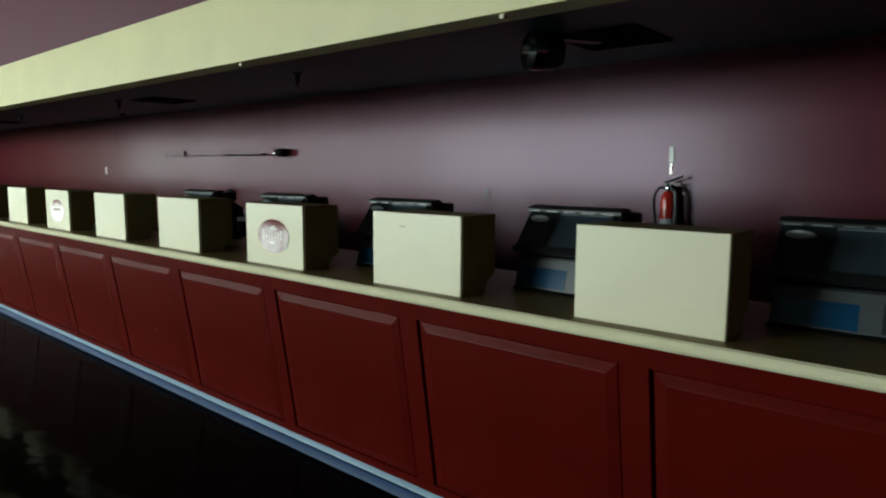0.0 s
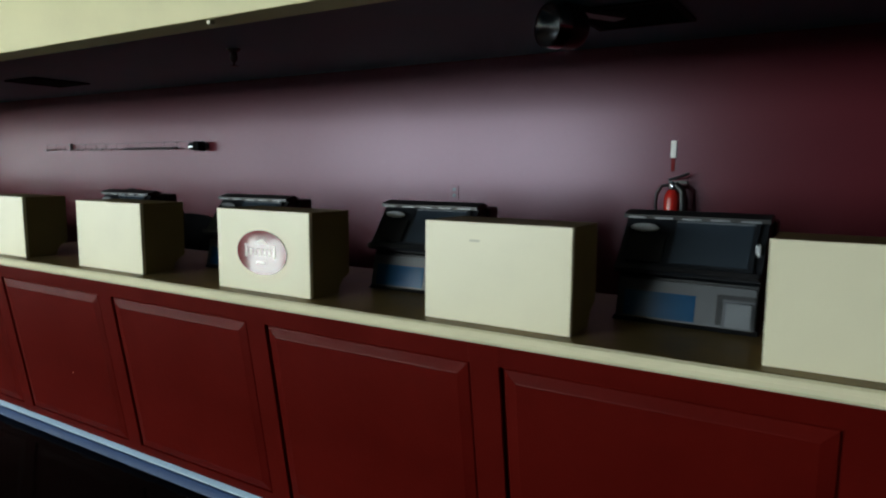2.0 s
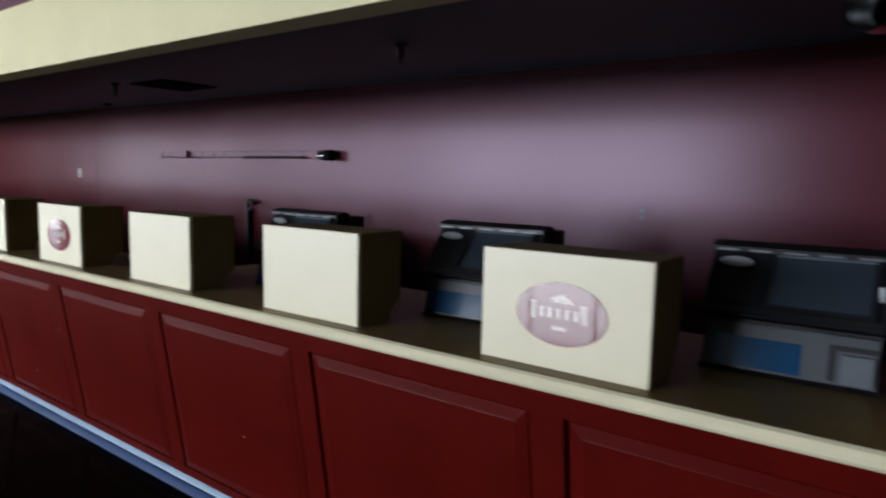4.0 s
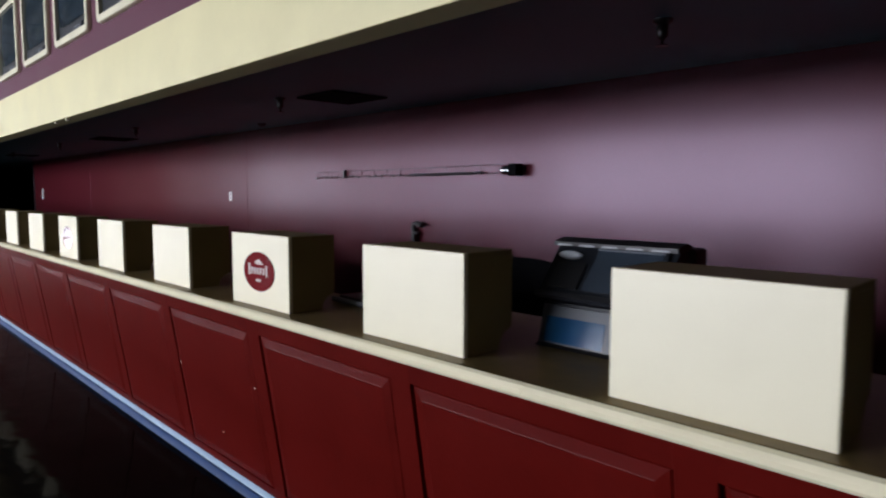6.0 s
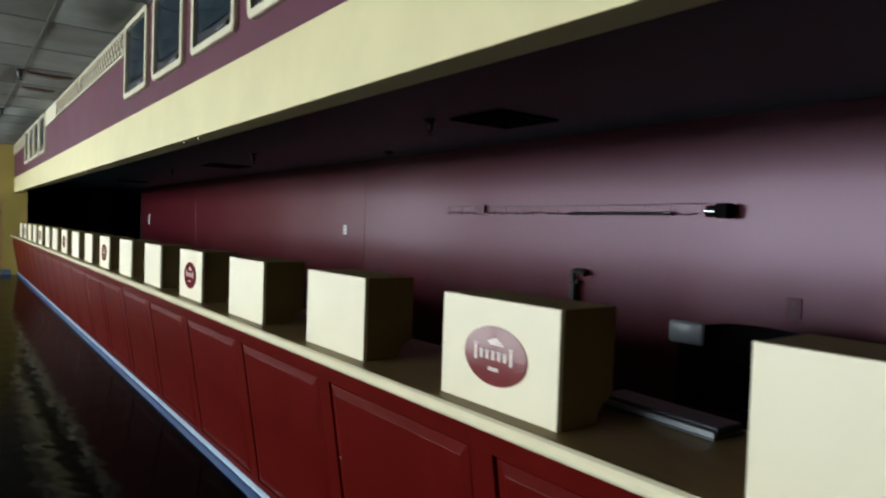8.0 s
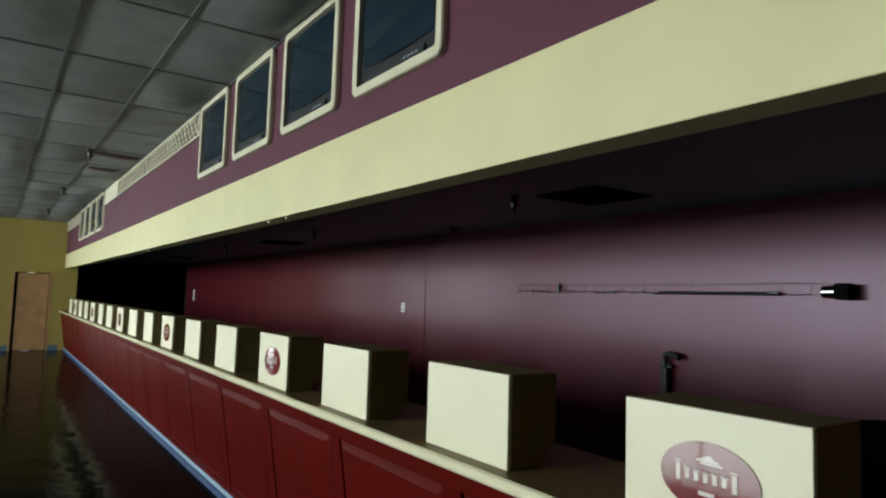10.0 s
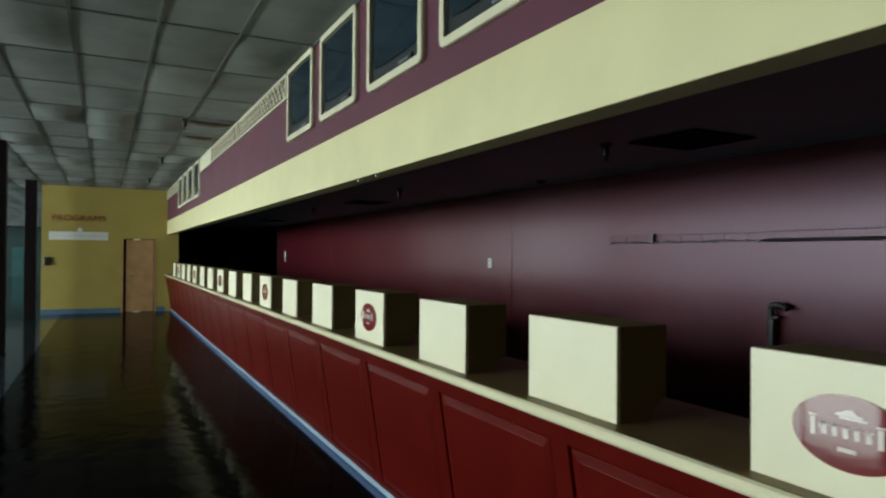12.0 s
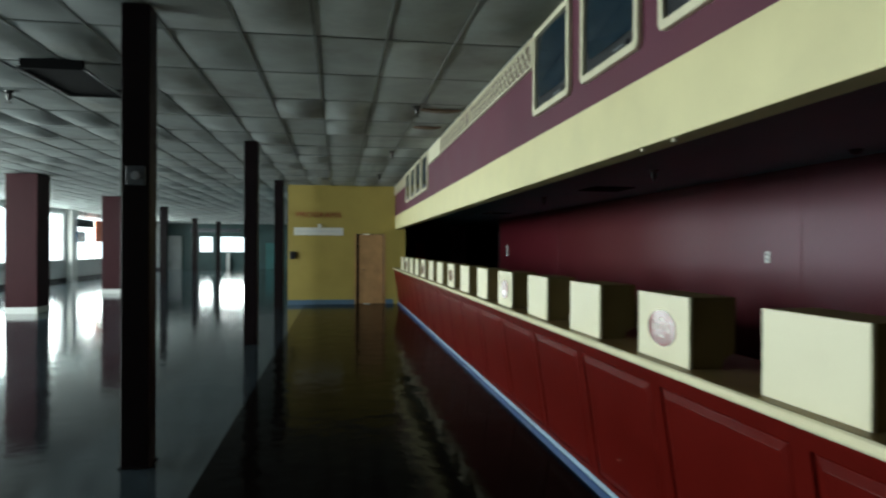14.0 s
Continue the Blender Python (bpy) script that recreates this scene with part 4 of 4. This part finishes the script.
tagged(part("wall_seam", boxm(-11.345, -11.31, BACK - 0.006, W0, 0.0, 2.49, 0.002), MAROON_WALL), "painted joint strip on the maroon wall", "joint strip")
tagged(part("wall_seam", boxm(-19.0, -18.96, BACK - 0.004, W0, 0.0, 2.49, 0.002), MAROON_WALL), "painted joint strip on the maroon wall", "joint strip")

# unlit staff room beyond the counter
pier = tagged(part("staff_pier", boxm(-29.5, -29.0, 2.50, 3.03, 0, 2.49, 0.004), PURPLE_LIT), "purple pier in the unlit staff room, lightened in its colour", "pier")
wall_plate("light_switch", -29.2, 1.55, 0.09, 0.13, WHITE, "white switch plate on the purple pier", "switch", 2.498)
tagged(part("red_cabinet", boxm(-38.6, -38.0, 2.2, 2.7, 0, 1.95, 0.01), RED_TANK), "red cabinet in the unlit staff room", "cabinet")


# ---- the hall ----
def steel_column(x, y, w, label="dark maroon steel column standing in the hall"):
    e = thing("steel_column", label, "column", pose(x, y, 0), "steel columns along the hall")
    part("shaft", boxm(-w / 2, w / 2, -w / 2, w / 2, 0.0, CEIL_Z - 0.012, 0.006), COL_DARK, e)
    part("collar", boxm(-w / 2 - 0.012, w / 2 + 0.012, -w / 2 - 0.012, w / 2 + 0.012, 0.0, 0.012, 0.002), COL_DARK, e)
    return e


steel_column(-10.337, -3.11, 0.20)
steel_column(-16.60, -3.095, 0.22)
steel_column(-23.05, -3.20, 0.24)
for x, y in ((-35.6, -9.25), (-47.0, -10.3), (-52.0, -9.8)):
    steel_column(x, y, 0.28)
e = thing("call_box", "small grey metal box with a round button on the column", "call box", pose(-10.237, -3.10, 2.15))
part("case", boxm(0, 0.03, -0.065, 0.065, -0.07, 0.07, 0.004), GREY_PL, e)
part("button", cyl(bmesh.new(), 0.032, 0.028, 0.02, Matrix.Translation((0.038, 0, 0)) @ pose(0, 0, 0, 0, 90, 0), 18), SILVER, e, "pale round button", True)
for x, y, w in ((-22.76, -9.23, 0.72), (-29.95, -9.45, 0.72)):
    e = thing("square_column", "broad maroon square column with a pale base", "column", pose(x, y, 0), "broad columns in the hall")
    part("shaft", boxm(-w / 2, w / 2, -w / 2, w / 2, 0.16, CEIL_Z - 0.012, 0.008), COL_MAROON, e)
    part("base", boxm(-w / 2 - 0.01, w / 2 + 0.01, -w / 2 - 0.01, w / 2 + 0.01, 0.0, 0.16, 0.006), WHITE, e, "pale grey base")

# wall phone on the end of the yellow wall
e = thing("wall_phone", "small dark wall phone at the edge of the yellow wall", "phone", pose(X_END + 0.001, -2.93, 1.42))
part("case", boxm(0, 0.08, -0.08, 0.08, -0.12, 0.10, 0.01), BLACK, e)
part("handset", boxm(0.08, 0.12, -0.07, -0.03, -0.10, 0.10, 0.012), BLACK, e)


def words(name, body, x, y, z, width, height, material, label):
    c = bpy.data.curves.new(name, "FONT")
    c.body, c.size, c.extrude, c.align_x = body, 1.0, 0.01, "LEFT"
    tmp = new("tmp", c)
    bpy.context.view_layer.update()
    me = bpy.data.meshes.new_from_object(tmp.evaluated_get(bpy.context.evaluated_depsgraph_get()))
    bpy.data.objects.remove(tmp)
    co = np.zeros(len(me.vertices) * 3)
    me.vertices.foreach_get("co", co)
    co = co.reshape(-1, 3)
    lo, hi = co.min(0), co.max(0)
    co = (co - lo) / (hi - lo) * (width, height, 0.02)
    me.vertices.foreach_set("co", co.ravel())
    me.materials.append(material)
    ob = new(name, me)
    ob.matrix_basis = pose(x, y, z, 90, 0, 90)
    return tagged(ob, label, "lettering")


words("wall_lettering", "PROGRAMS", X_END + 0.002, -2.83, 2.50, 1.26, 0.155, SIGN_RED, "faded red PROGRAMS lettering on the yellow wall")
e = thing("notice_board", "long white notice strip on the yellow wall", "sign")
part("board", boxm(X_END + 0.001, X_END + 0.02, -2.90, -1.50, 1.985, 2.21, 0.003), SIGN_WHITE, e)
part("badge", cyl(bmesh.new(), 0.06, 0.06, 0.02, Matrix.Translation((X_END + 0.012, -2.18, 2.26)) @ pose(0, 0, 0, 0, 90, 0), 18), SIGN_WHITE, e)
bm = bmesh.new()
rnd = random.Random(9)
y = -2.83
while y < -1.62:
    w = rnd.uniform(0.04, 0.14)
    box(bm, X_END + 0.0205, X_END + 0.022, y, min(y + w, -1.57), 2.07, 2.125)
    y += w + 0.025
part("print_bars", bm, HALL_WALL, e, "grey bars of unreadable print")

# ceiling fittings over the hall
e = thing("ceiling_vent", "square black air vent in the tiled ceiling", "vent", pose(-12.5, -4.35, CEIL_Z - 0.085))
# Black sheet stands for the darkness of the open duct.
part("backing", boxm(-0.55, 0.55, -0.28, 0.28, -0.004, 0.0), HOLE, e)
part("frame", boxm(-0.60, 0.60, -0.31, -0.28, -0.02, 0.0), BLACK_METAL, e)
part("frame", boxm(-0.60, 0.60, 0.28, 0.31, -0.02, 0.0), BLACK_METAL, e)
part("hanger", boxm(-0.60, -0.55, -0.28, 0.28, -0.02, 0.084), HOLE, e)
part("hanger", boxm(0.55, 0.60, -0.28, 0.28, -0.02, 0.084), HOLE, e)
for x, y in ((-13.4, -0.66), (-17.3, -0.66), (-21.2, -0.66), (-13.4, -5.4)):
    copy_thing(sp, pose(x, y, CEIL_Z - 0.004))
for x, y, w in ((-13.55, -0.33, 0.52), (-14.75, -0.35, 0.40)):
    bm = bmesh.new()
    prism(bm, [(-w / 2, -0.004), (-0.1, -0.022), (0.1, -0.026), (w / 2, -0.006), (w / 2, 0.004), (-w / 2, 0.004)], -0.10, 0.10)
    tagged(part("broken_tile", bm, RUST, at=pose(x, y, CEIL_Z - 0.012, 0, 4, 3)), "brown water-stained broken ceiling tile edge", "ceiling tile", "broken ceiling tiles")

# things hanging before the windows
for x, z, w, h, m, label in ((-40.3, 2.60, 2.2, 0.40, SCREEN, "dark hanging monitor before the windows"), (-39.7, 1.86, 1.1, 0.52, BLUE_SCREEN, "blue hanging screen before the windows"), (-42.1, 1.90, 0.8, 1.12, ORANGE, "orange-red banner hanging before the windows")):
    e = thing("hanging_screen", label, "screen", pose(x, WIN_Y + 0.35, z))
    part("panel", boxm(-w / 2, w / 2, -0.03, 0.03, 0, h, 0.008), m, e)
    part("drop_rod", tube(bmesh.new(), [(0, 0, h), (0, 0, CEIL_Z - z - 0.03)], 0.02), BLACK_METAL, e)
tagged(part("white_pier", boxm(-39.6, -38.9, WIN_Y + 0.002, WIN_Y + 0.25, 0, 3.415, 0.01), WHITE), "white pier between the windows", "pier")
tagged(part("window_skirting", boxm(X_FAR + 0.3, X_NEAR - 0.1, WIN_Y + 0.001, WIN_Y + 0.02, 0, 0.16), DARK_WALL), "dark skirting under the windows", "skirting", kind="structure")
